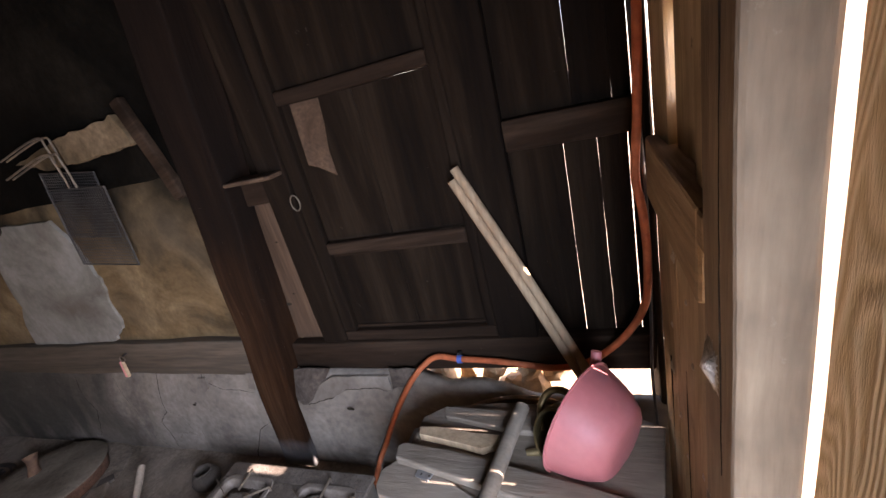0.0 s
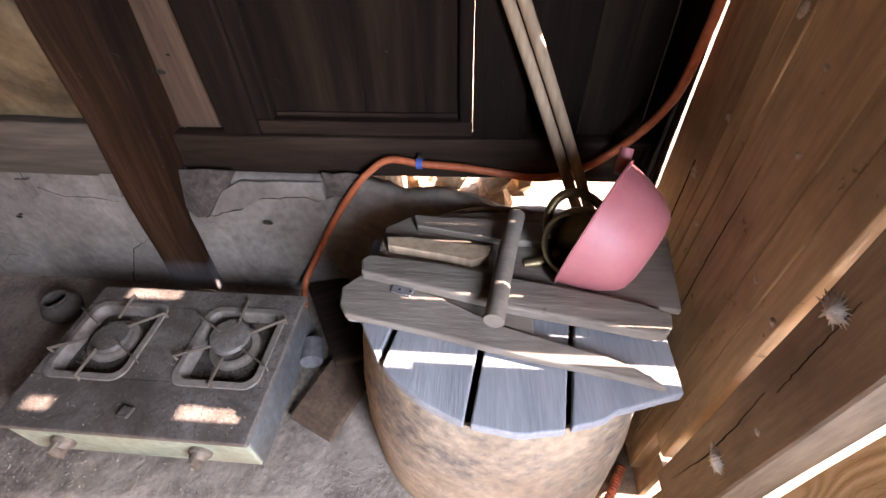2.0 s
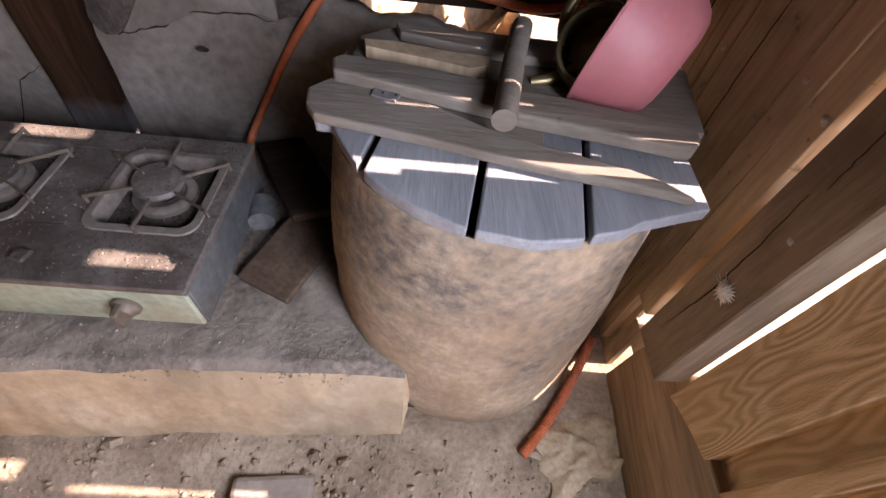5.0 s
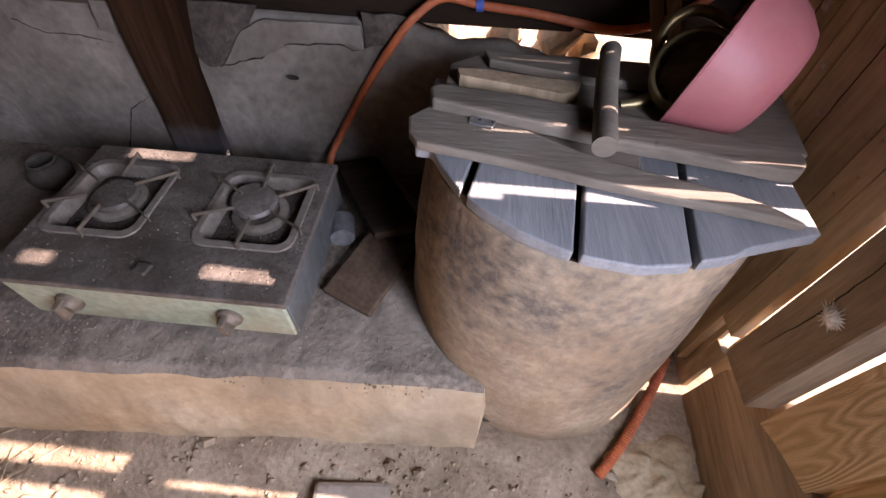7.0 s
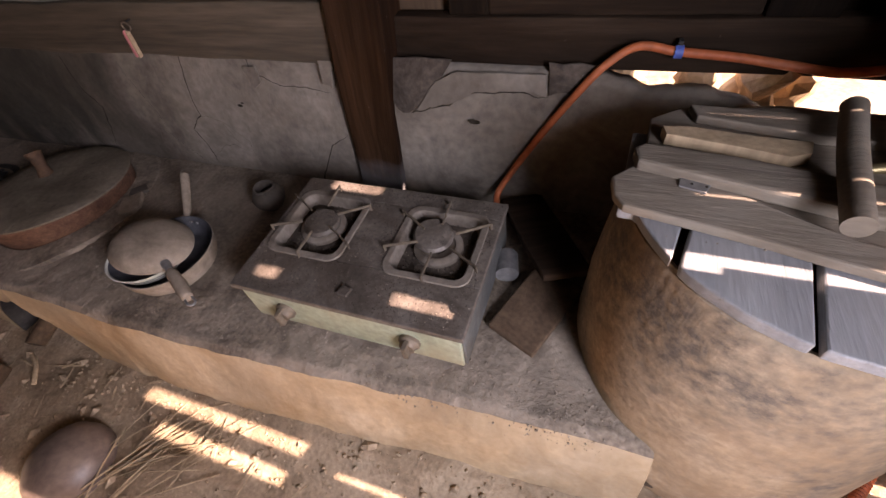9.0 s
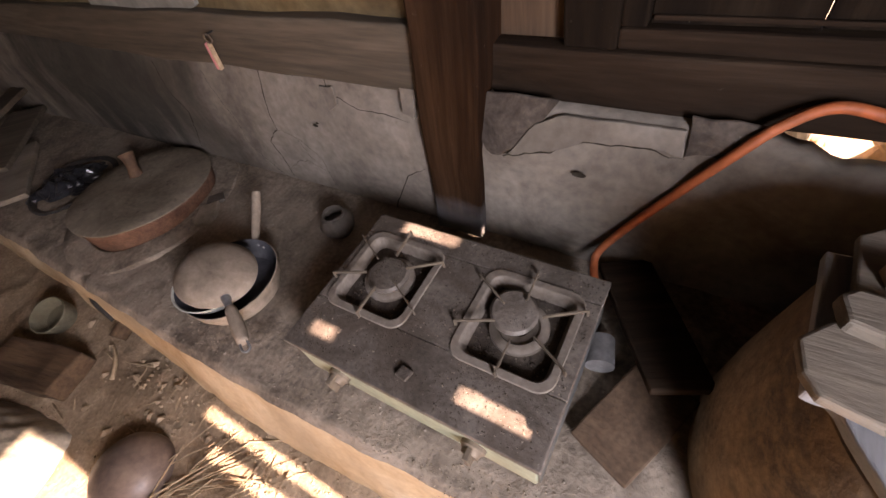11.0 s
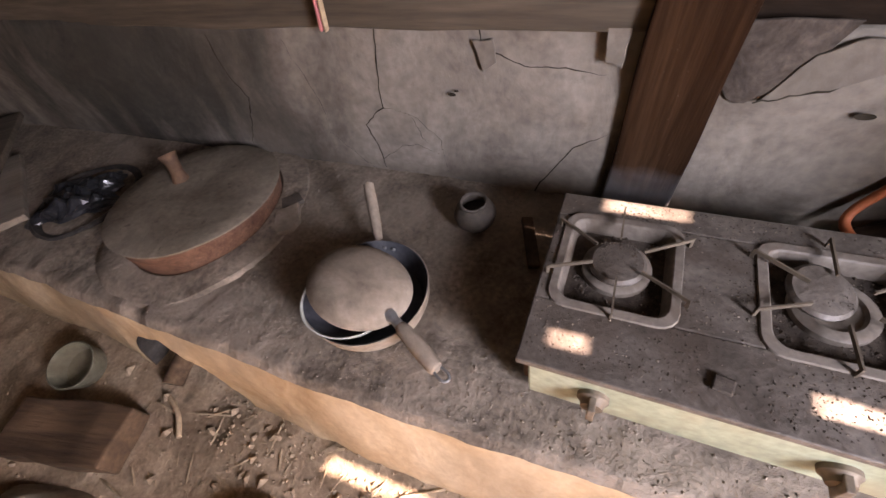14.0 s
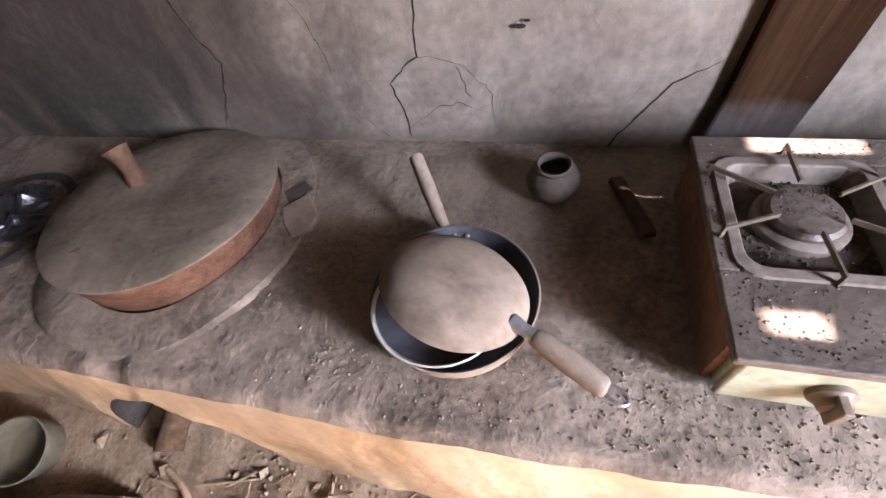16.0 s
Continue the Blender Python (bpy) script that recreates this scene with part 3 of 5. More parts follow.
plaster_wall()
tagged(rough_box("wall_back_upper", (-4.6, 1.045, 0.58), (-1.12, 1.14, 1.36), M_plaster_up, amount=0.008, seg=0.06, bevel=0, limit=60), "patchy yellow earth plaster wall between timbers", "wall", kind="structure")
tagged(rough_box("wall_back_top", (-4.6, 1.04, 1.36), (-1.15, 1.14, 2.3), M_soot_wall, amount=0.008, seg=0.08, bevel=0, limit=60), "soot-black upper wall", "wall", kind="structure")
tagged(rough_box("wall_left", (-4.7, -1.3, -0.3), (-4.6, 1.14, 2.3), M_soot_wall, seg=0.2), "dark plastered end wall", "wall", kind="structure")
tagged(rough_box("wall_front", (-4.7, -1.4, -0.3), (0.30, -1.3, 2.3), M_plaster_up, seg=0.3), "plain earth wall opposite the hearth", "wall", kind="structure")
tagged(rough_box("ceiling", (-4.75, -1.45, 2.3), (0.75, 1.6, 2.38), M_dark_x, seg=0.3), "sooty plank ceiling", "ceiling", kind="structure")

# timber frame of the back wall
def timber(name, lo, hi, mat, label, seed=0.0, amount=0.004, m=None, bevel=0.006):
    return tagged(rough_box(name, lo, hi, mat, amount=amount, scale=4, seg=0.07, bevel=bevel, seed=seed, m=m), label, "timber", kind="structure")


timber("post", (-0.078, -0.066, -0.62), (0.078, 0.07, 1.58), M_post, "squared timber post, darker towards its top, white-stained at its foot", 1.0, 0.008, m=pose(-1.182, 1.048, 0.72, -1.5, 4.6, 0))
timber("rail_left", (-4.6, 1.015, 0.578), (-1.25, 1.06, 0.735), M_rail, "grey horizontal wall rail with a rough edge", 2.0, 0.010)
timber("sill_beam", (-1.145, 1.055, 0.568), (0.112, 1.10, 0.682), M_dark_x, "dark sill beam under the wall panels", 3.0, 0.005)
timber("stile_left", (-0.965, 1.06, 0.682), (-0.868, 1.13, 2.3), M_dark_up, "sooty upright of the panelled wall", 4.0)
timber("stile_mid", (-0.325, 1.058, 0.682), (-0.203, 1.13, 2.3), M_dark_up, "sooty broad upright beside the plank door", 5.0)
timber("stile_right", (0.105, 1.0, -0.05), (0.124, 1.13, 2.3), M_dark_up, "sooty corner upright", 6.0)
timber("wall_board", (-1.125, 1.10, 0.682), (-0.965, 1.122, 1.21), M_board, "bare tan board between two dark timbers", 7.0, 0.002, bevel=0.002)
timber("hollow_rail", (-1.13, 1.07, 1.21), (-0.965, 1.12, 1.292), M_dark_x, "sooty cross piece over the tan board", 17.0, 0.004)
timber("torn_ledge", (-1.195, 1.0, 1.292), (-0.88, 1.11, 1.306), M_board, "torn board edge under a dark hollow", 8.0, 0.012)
# dark sheet added behind the gap, in place of the hollow's shade
timber("hollow_back", (-1.26, 1.15, 0.6), (-0.90, 1.17, 2.3), M_dark_up, "dark sheet standing in for the shaded hollow between the timbers", 9.0)


def panel_door():
    root = tagged(empty("panel_door"), "sooty fixed panelled door with recessed boards", "door", kind="structure")
    x0, x1 = -0.868, -0.325
    for z0, z1, a, b in ((0.682, 0.720, x0, x1), (1.010, 1.050, x0 + 0.045, x1 - 0.03), (1.476, 1.515, x0 + 0.045, x1 - 0.03), (2.1, 2.3, x0, x1)):
        rough_box("rail", (a, 1.068, z0), (b, 1.115, z1), M_dark_x, parent=root, amount=0.002, bevel=0.006)
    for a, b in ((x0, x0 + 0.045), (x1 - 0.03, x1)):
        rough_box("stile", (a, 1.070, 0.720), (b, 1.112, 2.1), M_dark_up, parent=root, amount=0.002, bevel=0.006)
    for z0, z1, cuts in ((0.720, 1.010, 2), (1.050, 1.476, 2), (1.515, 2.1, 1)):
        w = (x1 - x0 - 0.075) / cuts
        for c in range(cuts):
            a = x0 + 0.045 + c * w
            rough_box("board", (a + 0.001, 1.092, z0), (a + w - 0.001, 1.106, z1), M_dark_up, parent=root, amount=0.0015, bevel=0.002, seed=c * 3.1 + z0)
    # bead mouldings inside the lower panel, and the worn bare corner of the middle one
    for z in (0.728, 0.998):
        rough_box("bead", (x0 + 0.05, 1.084, z), (x1 - 0.035, 1.0915, z + 0.008), M_dark_x, parent=root, amount=0.001, bevel=0.002)
    slab("bare_patch", [(-0.795, 1.300), (-0.765, 1.288), (-0.712, 1.255), (-0.712, 1.33), (-0.698, 1.40), (-0.692, 1.474), (-0.79, 1.474)], -1.0905, -1.088, M_board, parent=root, bevel=0.0005, amount=0.004, m=pose(0, 0, 0, 90, 0, 0))


panel_door()


def plank_door():
    root = tagged(empty("plank_door"), "sooty plank door with daylight in its joints", "door", kind="structure")
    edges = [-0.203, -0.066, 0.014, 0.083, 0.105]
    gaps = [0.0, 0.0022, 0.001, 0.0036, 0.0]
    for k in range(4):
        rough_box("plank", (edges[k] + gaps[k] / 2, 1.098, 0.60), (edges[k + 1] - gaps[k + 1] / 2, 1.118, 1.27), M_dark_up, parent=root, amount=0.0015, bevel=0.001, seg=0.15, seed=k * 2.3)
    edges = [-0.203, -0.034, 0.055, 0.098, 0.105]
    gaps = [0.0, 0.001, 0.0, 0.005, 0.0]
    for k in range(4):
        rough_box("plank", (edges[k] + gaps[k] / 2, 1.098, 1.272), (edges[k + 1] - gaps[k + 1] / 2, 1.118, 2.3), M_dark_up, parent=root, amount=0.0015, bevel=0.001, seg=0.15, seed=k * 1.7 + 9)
    rough_box("ledge", (-0.203, 1.065, 1.230), (0.105, 1.097, 1.308), M_dark_x, parent=root, amount=0.003, bevel=0.005)


plank_door()

# ---- right wall: planks, post and beam, with open joints ----
def right_wall():
    root = tagged(empty("wall_right"), "weathered plank wall with bright open joints", "wall", kind="structure")

    def plank(y0, y1, z0, z1, x0=0.12, x1=0.145, mat=M_door_up, seed=0.0):
        return rough_box("plank", (x0, y0, z0), (x1, y1, z1), mat, parent=root, amount=0.002, scale=6, seg=0.1, bevel=0.002, seed=seed)
    plank(0.766, 0.799, 0.02, 1.12, seed=1)
    plank(0.800, 0.834, 0.02, 1.12, seed=1)
    plank(0.835, 0.988, 0.02, 1.12, seed=1)
    plank(0.610, 0.762, 0.02, 1.12, seed=2)
    plank(0.557, 0.606, 0.02, 1.12, seed=3)
    plank(0.506, 0.554, 0.23, 1.12, seed=4)
    # boards added outside to block sun in the thin joints, save for short stretches
    plank(0.745, 0.78, 0.0, 0.92, 0.147, 0.16, seed=5)
    plank(0.59, 0.625, 0.0, 0.92, 0.147, 0.16, seed=6)
    plank(0.545, 0.57, 0.0, 0.66, 0.147, 0.16, seed=7)
    plank(0.545, 0.57, 0.85, 1.12, 0.147, 0.16, seed=7)
    plank(0.46, 0.515, 0.34, 0.6, 0.165, 0.18, seed=8)
    plank(0.945, 1.01, 0.0, 1.2, 0.168, 0.185, seed=26)
    plank(0.512, 1.0, -0.06, 0.15, 0.15, 0.166, seed=35)
    plank(0.47, 0.53, 0.06, 0.26, 0.17, 0.184, seed=36)
    # above the beam
    plank(0.835, 1.0, 1.22, 2.3, 0.126, 0.16, seed=9)
    plank(0.60, 0.803, 1.22, 2.3, 0.135, 0.16, seed=10)
    plank(0.505, 0.598, 1.22, 2.3, 0.12, 0.16, seed=11)
    # more blocking boards added outside, down to the one at x 0.30, shaping the sun patches
    plank(0.46, 0.489, 0.75, 1.04, 0.165, 0.18, seed=28)
    plank(0.575, 0.625, 1.22, 2.3, 0.165, 0.18, seed=30)
    plank(0.79, 0.84, 1.2, 1.325, 0.165, 0.18, seed=29)
    plank(0.79, 0.84, 1.455, 2.3, 0.165, 0.18, seed=12)
    plank(0.46, 0.52, 1.20, 1.432, 0.165, 0.18, seed=13)
    plank(0.47, 0.52, 1.488, 2.3, 0.165, 0.18, seed=14)
    plank(0.325, 0.380, 0.0, 2.3, 0.30, 0.32, seed=27)
    # grooved boards by the doorway
    plank(0.230, 0.3595, 0.10, 2.3, 0.165, 0.19, M_grain, 15)
    plank(0.150, 0.178, 0.10, 0.95, 0.165, 0.19, M_grain, 16)
    plank(0.150, 0.196, 0.95, 2.3, 0.165, 0.19, M_grain, 17)
    plank(0.160, 0.240, 1.44, 2.3, 0.192, 0.21, M_grain, 18)
    plank(0.190, 0.240, 0.0, 0.96, 0.192, 0.21, M_grain, 18)
    plank(-0.12, 0.115, 0.10, 2.3, 0.165, 0.19, M_grain, 19)
    plank(0.165, 0.196, 0.0, 0.56, 0.192, 0.21, M_grain, 24)
    plank(0.165, 0.196, 0.87, 0.96, 0.192, 0.21, M_grain, 25)
    plank(0.10, 0.155, 0.0, 0.96, 0.192, 0.21, M_grain, 20)
    plank(0.10, 0.155, 1.35, 2.3, 0.192, 0.21, M_grain, 21)
    plank(-1.3, -0.95, 0.0, 2.3, 0.165, 0.19, M_grain, 22)
    plank(-0.95, -0.12, 2.03, 2.3, 0.165, 0.19, M_grain, 23)


right_wall()
timber("corner_post", (0.10, 0.362, 0.228), (0.16, 0.474, 2.3), M_jamb, "weathered square door post with cobweb tufts", 31.0, 0.003)
timber("cross_beam", (0.10, 0.507, 1.105), (0.20, 0.96, 1.235), M_door_y, "rough horizontal beam let into the post", 32.0, 0.006)
timber("beam_end", (0.10, 0.475, 1.186), (0.16, 0.507, 1.235), M_door_y, "end of the beam let into the post", 34.0, 0.002)
timber("threshold", (0.0, -0.62, -0.07), (0.07, 0.0, 0.226), M_door_y, "split timber sill at the foot of the plank wall", 33.0, 0.012, m=pose(0.152, 0.49, 0.0, 0, 9, -4))

# ---- gas stove ----
def gas_stove():
    root = tagged(empty("gas_stove"), "old dusty two-burner gas stove with a pale green front", "stove")
    x0, x1, y0, y1, zt = -1.367, -0.769, 0.433, 0.838, 0.316
    rough_box("body", (x0 + 0.022, y0 + 0.018, 0.178), (x1 - 0.012, y1 - 0.01, 0.281), M_stove_front, parent=root, amount=0.0015, bevel=0.006)
    rough_box("front_panel", (x0 + 0.02, y0 + 0.006, 0.180), (x1 - 0.010, y0 + 0.0165, 0.2985), M_stove_front, parent=root, amount=0.0012, bevel=0.004)
    rough_box("end_panel", (x1 - 0.0105, y0 + 0.012, 0.180), (x1 - 0.004, y1 - 0.012, 0.2985), M_stove_side, parent=root, amount=0.0012, bevel=0.003)
    wells = ((-1.338, -1.138), (-1.008, -0.806))
    wy0, wy1 = 0.562, 0.775
    parts = [((x0, y0), (x1, wy0)), ((x0, wy1), (x1, y1)), ((x0, wy0), (wells[0][0], wy1)), ((wells[0][1], wy0), (wells[1][0], wy1)), ((wells[1][1], wy0), (x1, wy1))]
    verts, faces = [], []
    for (a, b), (c, d) in parts:
        k = len(verts)
        verts += [(x, y, z) for z in (0.300, zt) for x, y in ((a, b), (c, b), (c, d), (a, d))]
        faces += [[k + i for i in f] for f in ((0, 1, 2, 3), (4, 5, 6, 7), (0, 1, 5, 4), (1, 2, 6, 5), (2, 3, 7, 6), (3, 0, 4, 7))]
    mesh_object("top_plate", verts, faces, M_stove_top, parent=root, bevel=0.003)
    for wx0, wx1 in wells:
        cx, cy = (wx0 + wx1) / 2, (wy0 + wy1) / 2 + 0.005
        rough_box("well", (wx0 - 0.004, wy0 - 0.004, 0.282), (wx1 + 0.004, wy1 + 0.004, 0.290), M_grime, parent=root, amount=0.001, bevel=0)
        r = 0.03
        ring = []
        for (sx, sy, a0) in ((wx1 - r, wy1 - r, 0), (wx0 + r, wy1 - r, 90), (wx0 + r, wy0 + r, 180), (wx1 - r, wy0 + r, 270)):
            for q in range(5):
                a = radians(a0 + q * 22.5)
                ring.append((sx + r * math.cos(a), sy + r * math.sin(a)))
        v, f = [], []
        prof = ((0.012, 0.0), (0.0105, 0.004), (-0.008, 0.004), (-0.011, 0.001), (-0.022, -0.026))
        n = len(ring)
        for off, dz in prof:
            for x, y in ring:
                d = Vector((x - cx, y - cy)).normalized()
                v.append((x + d.x * off, y + d.y * off, zt + dz))
        for i in range(len(prof) - 1):
            f += [(i * n + k, i * n + (k + 1) % n, (i + 1) * n + (k + 1) % n, (i + 1) * n + k) for k in range(n)]
        mesh_object("well_rim", v, f, M_rim, parent=root, bevel=0.001)
        lathe("burner_ring", [(0.062, 0.0), (0.062, 0.014), (0.056, 0.018), (0.044, 0.018), (0.04, 0.012), (0.02, 0.008), (0.02, 0.0)], M_rim, n=32, m=pose(cx, cy, 0.288), parent=root)
        ox, oy, tip = (0.0, 0.0, 0) if cx < -1.1 else (-0.022, 0.024, 7)
        lathe("burner_cap", [(0.0, 0.012), (0.05, 0.014), (0.051, 0.02), (0.045, 0.026), (0.02, 0.028), (0.001, 0.028)], M_stove_top, n=32, m=pose(cx + ox, cy + oy, 0.294, tip, tip, 0), parent=root, closed=False)
        for a in (30, 92, 150, 205, 272, 330):
            c, s = math.cos(radians(a)), math.sin(radians(a))
            reach = min(0.12 / max(abs(c), 0.01), 0.125 / max(abs(s), 0.01))
            rough_box("prong", (0.048, -0.0016, 0.008), (reach, 0.0016, 0.016), M_wire, parent=root, amount=0.0005, bevel=0, m=pose(cx, cy, zt, 0, -3, a))
            rough_box("prong_foot", (reach - 0.006, -0.0016, 0.0), (reach, 0.0016, 0.016), M_wire, parent=root, amount=0, bevel=0, m=pose(cx, cy, zt, 0, 0, a))
    for kx in (-1.235, -0.902):
        k = lathe("knob", [(0.0, 0.0), (0.026, 0.0), (0.026, 0.008), (0.02, 0.014), (0.018, 0.022), (0.0, 0.024)], M_wire, n=24, m=pose(kx, y0 + 0.006, 0.243, 90, 0, 0), parent=root)
        rough_box("grip", (-0.006, -0.022, 0.01), (0.006, 0.022, 0.036), M_wire, parent=k, amount=0, bevel=0.002)
    rough_box("side_plate", (x0 + 0.006, y0 + 0.03, 0.180), (x0 + 0.019, y1 - 0.012, 0.299), M_rust, parent=root, amount=0.001, bevel=0.002)
    for fx in (x0 + 0.05, x1 - 0.05):
        for fy in (y0 + 0.05, y1 - 0.05):
            lathe("foot", [(0.014, 0), (0.016, 0.02)], M_iron, n=12, m=pose(fx, fy, 0.158), parent=root)
    return root


gas_stove()


# ---- clay drum with its plank lid ----
def clay_drum():
    root = tagged(empty("clay_drum", pose(-0.245, 0.662, -0.045)), "stained clay drum in the corner beside the hearth", "drum")
    prof = [(0.318, 0.0), (0.326, 0.05), (0.322, 0.10), (0.317, 0.18), (0.309, 0.28), (0.304, 0.36), (0.297, 0.45), (0.290, 0.55), (0.284, 0.60), (0.281, 0.612), (0.274, 0.617), (0.266, 0.612), (0.268, 0.5), (0.275, 0.2)]
    lathe("body", prof, M_drum, n=120, parent=root, amount=0.011, scale=4.2, closed=False)
    # broken pit near the foot
    pit = []
    for k in range(14):
        a = 2 * math.pi * k / 14
        t = radians(-113) + 0.075 * math.cos(a) * (1 + 0.2 * math.sin(3 * a))
        r = 0.331
        pit.append((r * math.cos(t), r * math.sin(t), 0.072 + 0.016 * math.sin(a)))
    c = Vector((0.325 * math.cos(radians(-113)), 0.325 * math.sin(radians(-113)), 0.072))
    mesh_object("broken_pit", pit + [c], [(k, (k + 1) % 14, 14) for k in range(14)], M_grime, parent=root)
    return root


clay_drum()


def plank_lid():
    root = tagged(empty("plank_lid"), "round lid of loose grey planks on a clay drum", "lid")
    cx, cy, r = -0.235, 0.672, 0.29
    cuts = [(-0.541, -0.53), (-0.455, -0.395), (-0.306, -0.25), (-0.158, -0.10), (0.03, 0.04)]
    for k in range(4):
        a, b = cuts[k][0] + 0.005, cuts[k + 1][0] - 0.005
        pts = []
        for i in range(11):
            x = a + (b - a) * i / 10
            y = cy - math.sqrt(max(0.009, r * r - (x - cx) ** 2)) + 0.005 * noise.noise(Vector((x * 24, k, 0)))
            pts.append((x, 0.4265 + 0.33 * (x + 0.08) if x > -0.08 else y))
        pts += [(cuts[k + 1][1] - 0.006, 0.78), (cuts[k][1] + 0.006, 0.78)]
        slab("plank", pts, 0.575, 0.595 + 0.002 * (k % 2), M_lid, parent=root, amount=0.002, seed=k)
    slab("cross_plank", [(-0.552, 0.626), (-0.545, 0.585), (-0.53, 0.563), (-0.47, 0.552), (-0.40, 0.538), (-0.34, 0.526), (-0.286, 0.513), (-0.215, 0.500), (-0.145, 0.487), (-0.07, 0.472), (-0.005, 0.460), (-0.045, 0.490), (-0.096, 0.511), (-0.17, 0.533), (-0.25, 0.556), (-0.37, 0.615), (-0.45, 0.645), (-0.52, 0.664)], 0.5985, 0.616, M_lid_x, parent=root, amount=0.002, seed=4, bevel=0.004)
    slab("inlaid_board", [(-0.49, 0.70), (-0.47, 0.645), (-0.36, 0.605), (-0.27, 0.57), (-0.20, 0.545), (-0.19, 0.64), (-0.30, 0.68)], 0.599, 0.609, M_lid_x, parent=root, amount=0.001, seed=5)
    slab("long_plank", [(-0.525, 0.682), (-0.518, 0.648), (-0.40, 0.622), (-0.276, 0.596), (-0.238, 0.583), (-0.093, 0.558), (-0.02, 0.546), (0.010, 0.544), (0.024, 0.562), (0.030, 0.588), (-0.01, 0.606), (-0.078, 0.623), (-0.223, 0.652), (-0.37, 0.684), (-0.51, 0.697)], 0.610, 0.634, M_lid_x, parent=root, amount=0.003, seed=7, bevel=0.005)
    slab("back_board", [(-0.50, 0.80), (-0.505, 0.705), (-0.37, 0.69), (-0.223, 0.66), (0.06, 0.61), (0.09, 0.80), (-0.03, 0.86), (-0.3, 0.865), (-0.45, 0.84)], 0.599, 0.614, M_lid_x, parent=root, amount=0.002, seed=9)
    slab("back_lath", [(-0.484, 0.745), (-0.478, 0.722), (-0.42, 0.712), (-0.365, 0.702), (-0.312, 0.69), (-0.282, 0.705), (-0.275, 0.735), (-0.35, 0.738), (-0.435, 0.748)], 0.615, 0.636, M_stick, parent=root, amount=0.003, seed=8, bevel=0.001)
    slab("far_lath", [(-0.44, 0.825), (-0.43, 0.79), (-0.25, 0.755), (-0.03, 0.74), (-0.01, 0.79), (-0.2, 0.815)], 0.615, 0.632, M_lid_x, parent=root, amount=0.002, seed=11)
    slab("tin_plate", [(-0.456, 0.617), (-0.42, 0.606), (-0.408, 0.634), (-0.43, 0.652), (-0.452, 0.664)], 0.617, 0.6205, M_pan, parent=root, amount=0.003, seed=3, bevel=0.001)
    for k, (px, py) in enumerate(((-0.443, 0.645), (-0.425, 0.638), (-0.44, 0.62), (-0.42, 0.617))):
        lathe("rivet_hole", [(0.0025, 0.0), (0.002, 0.0006)], M_crack, n=8, m=pose(px, py, 0.6225), parent=root)
    return root


plank_lid()
rod = tagged(tube("wooden_rod", [(-0.269, 0.538, 0.651), (-0.245, 0.69, 0.654), (-0.223, 0.80, 0.659)], 0.0175, M_lid_x, n=20), "short grey turned wooden rod lying on the lid", "rod")
for k, (a, b) in enumerate((((-0.352, 1.045, 1.190), (-0.045, 0.95, 0.52)), ((-0.337, 1.04, 1.222), (-0.015, 0.935, 0.52)))):
    tagged(tube("stick", [a, tuple((Vector(a) + Vector(b)) / 2 + Vector((0.004, 0, 0))), b], 0.0125, M_stick, n=12), "peeled straight stick leaning on the back wall", "stick", group="leaning sticks")


def basin():
    axis = Vector((-0.84, 0.50, 0.20)).normalized()
    m = Matrix.Translation((-0.085, 0.742, 0.69)) @ axis.to_track_quat("Z", "Y").to_matrix().to_4x4()
    root = tagged(empty("plastic_dipper", m), "faded pink plastic dipper bowl tipped on its side", "dipper")
    prof = [(0.0, -0.108), (0.06, -0.107), (0.072, -0.104), (0.084, -0.096), (0.102, -0.07), (0.115, -0.04), (0.124, -0.012), (0.127, 0.0), (0.132, 0.001), (0.132, 0.004), (0.127, 0.005), (0.123, 0.0), (0.119, -0.014), (0.110, -0.04), (0.096, -0.068), (0.078, -0.092), (0.0, -0.1)]
    lathe("bowl", prof, M_pink, n=64, parent=root, closed=False)
    back = m.inverted()
    tube("handle", [back @ Vector(p) for p in ((-0.045, 0.80, 0.765), (-0.04, 0.815, 0.785), (-0.036, 0.825, 0.805))], 0.012, M_pink, parent=root, n=10)


basin()


def pot():
    axis = Vector((-0.50, -0.62, 0.50)).normalized()
    m = Matrix.Translation((-0.105, 0.715, 0.668)) @ axis.to_track_quat("Z", "Y").to_matrix().to_4x4()
    root = tagged(empty("brass_kettle", m), "dull brass kettle without lid lying in the dipper", "kettle")
    lathe("body", [(0.0, -0.03), (0.05, -0.03), (0.062, -0.015), (0.068, 0.015), (0.062, 0.045), (0.056, 0.05), (0.056, 0.058), (0.051, 0.058), (0.051, 0.048), (0.058, 0.02), (0.058, -0.02), (0.0, -0.024)], M_brass, n=40, parent=root, closed=False)
    back = m.inverted()
    arc = [back @ (Vector((-0.115, 0.715, 0.69)) + 0.07 * (math.cos(radians(a)) * Vector((-0.75, 0.62, 0.2)) + math.sin(radians(a)) * Vector((0.25, 0.55, 0.75)))) for a in range(-40, 141, 20)]
    tube("bail", arc, 0.0085, M_brass, parent=root)
    tube("spout", [back @ Vector(p) for p in ((-0.14, 0.72, 0.635), (-0.175, 0.71, 0.62), (-0.208, 0.705, 0.614))], 0.01, M_brass, parent=root, radii=[0.014, 0.01, 0.008])


pot()

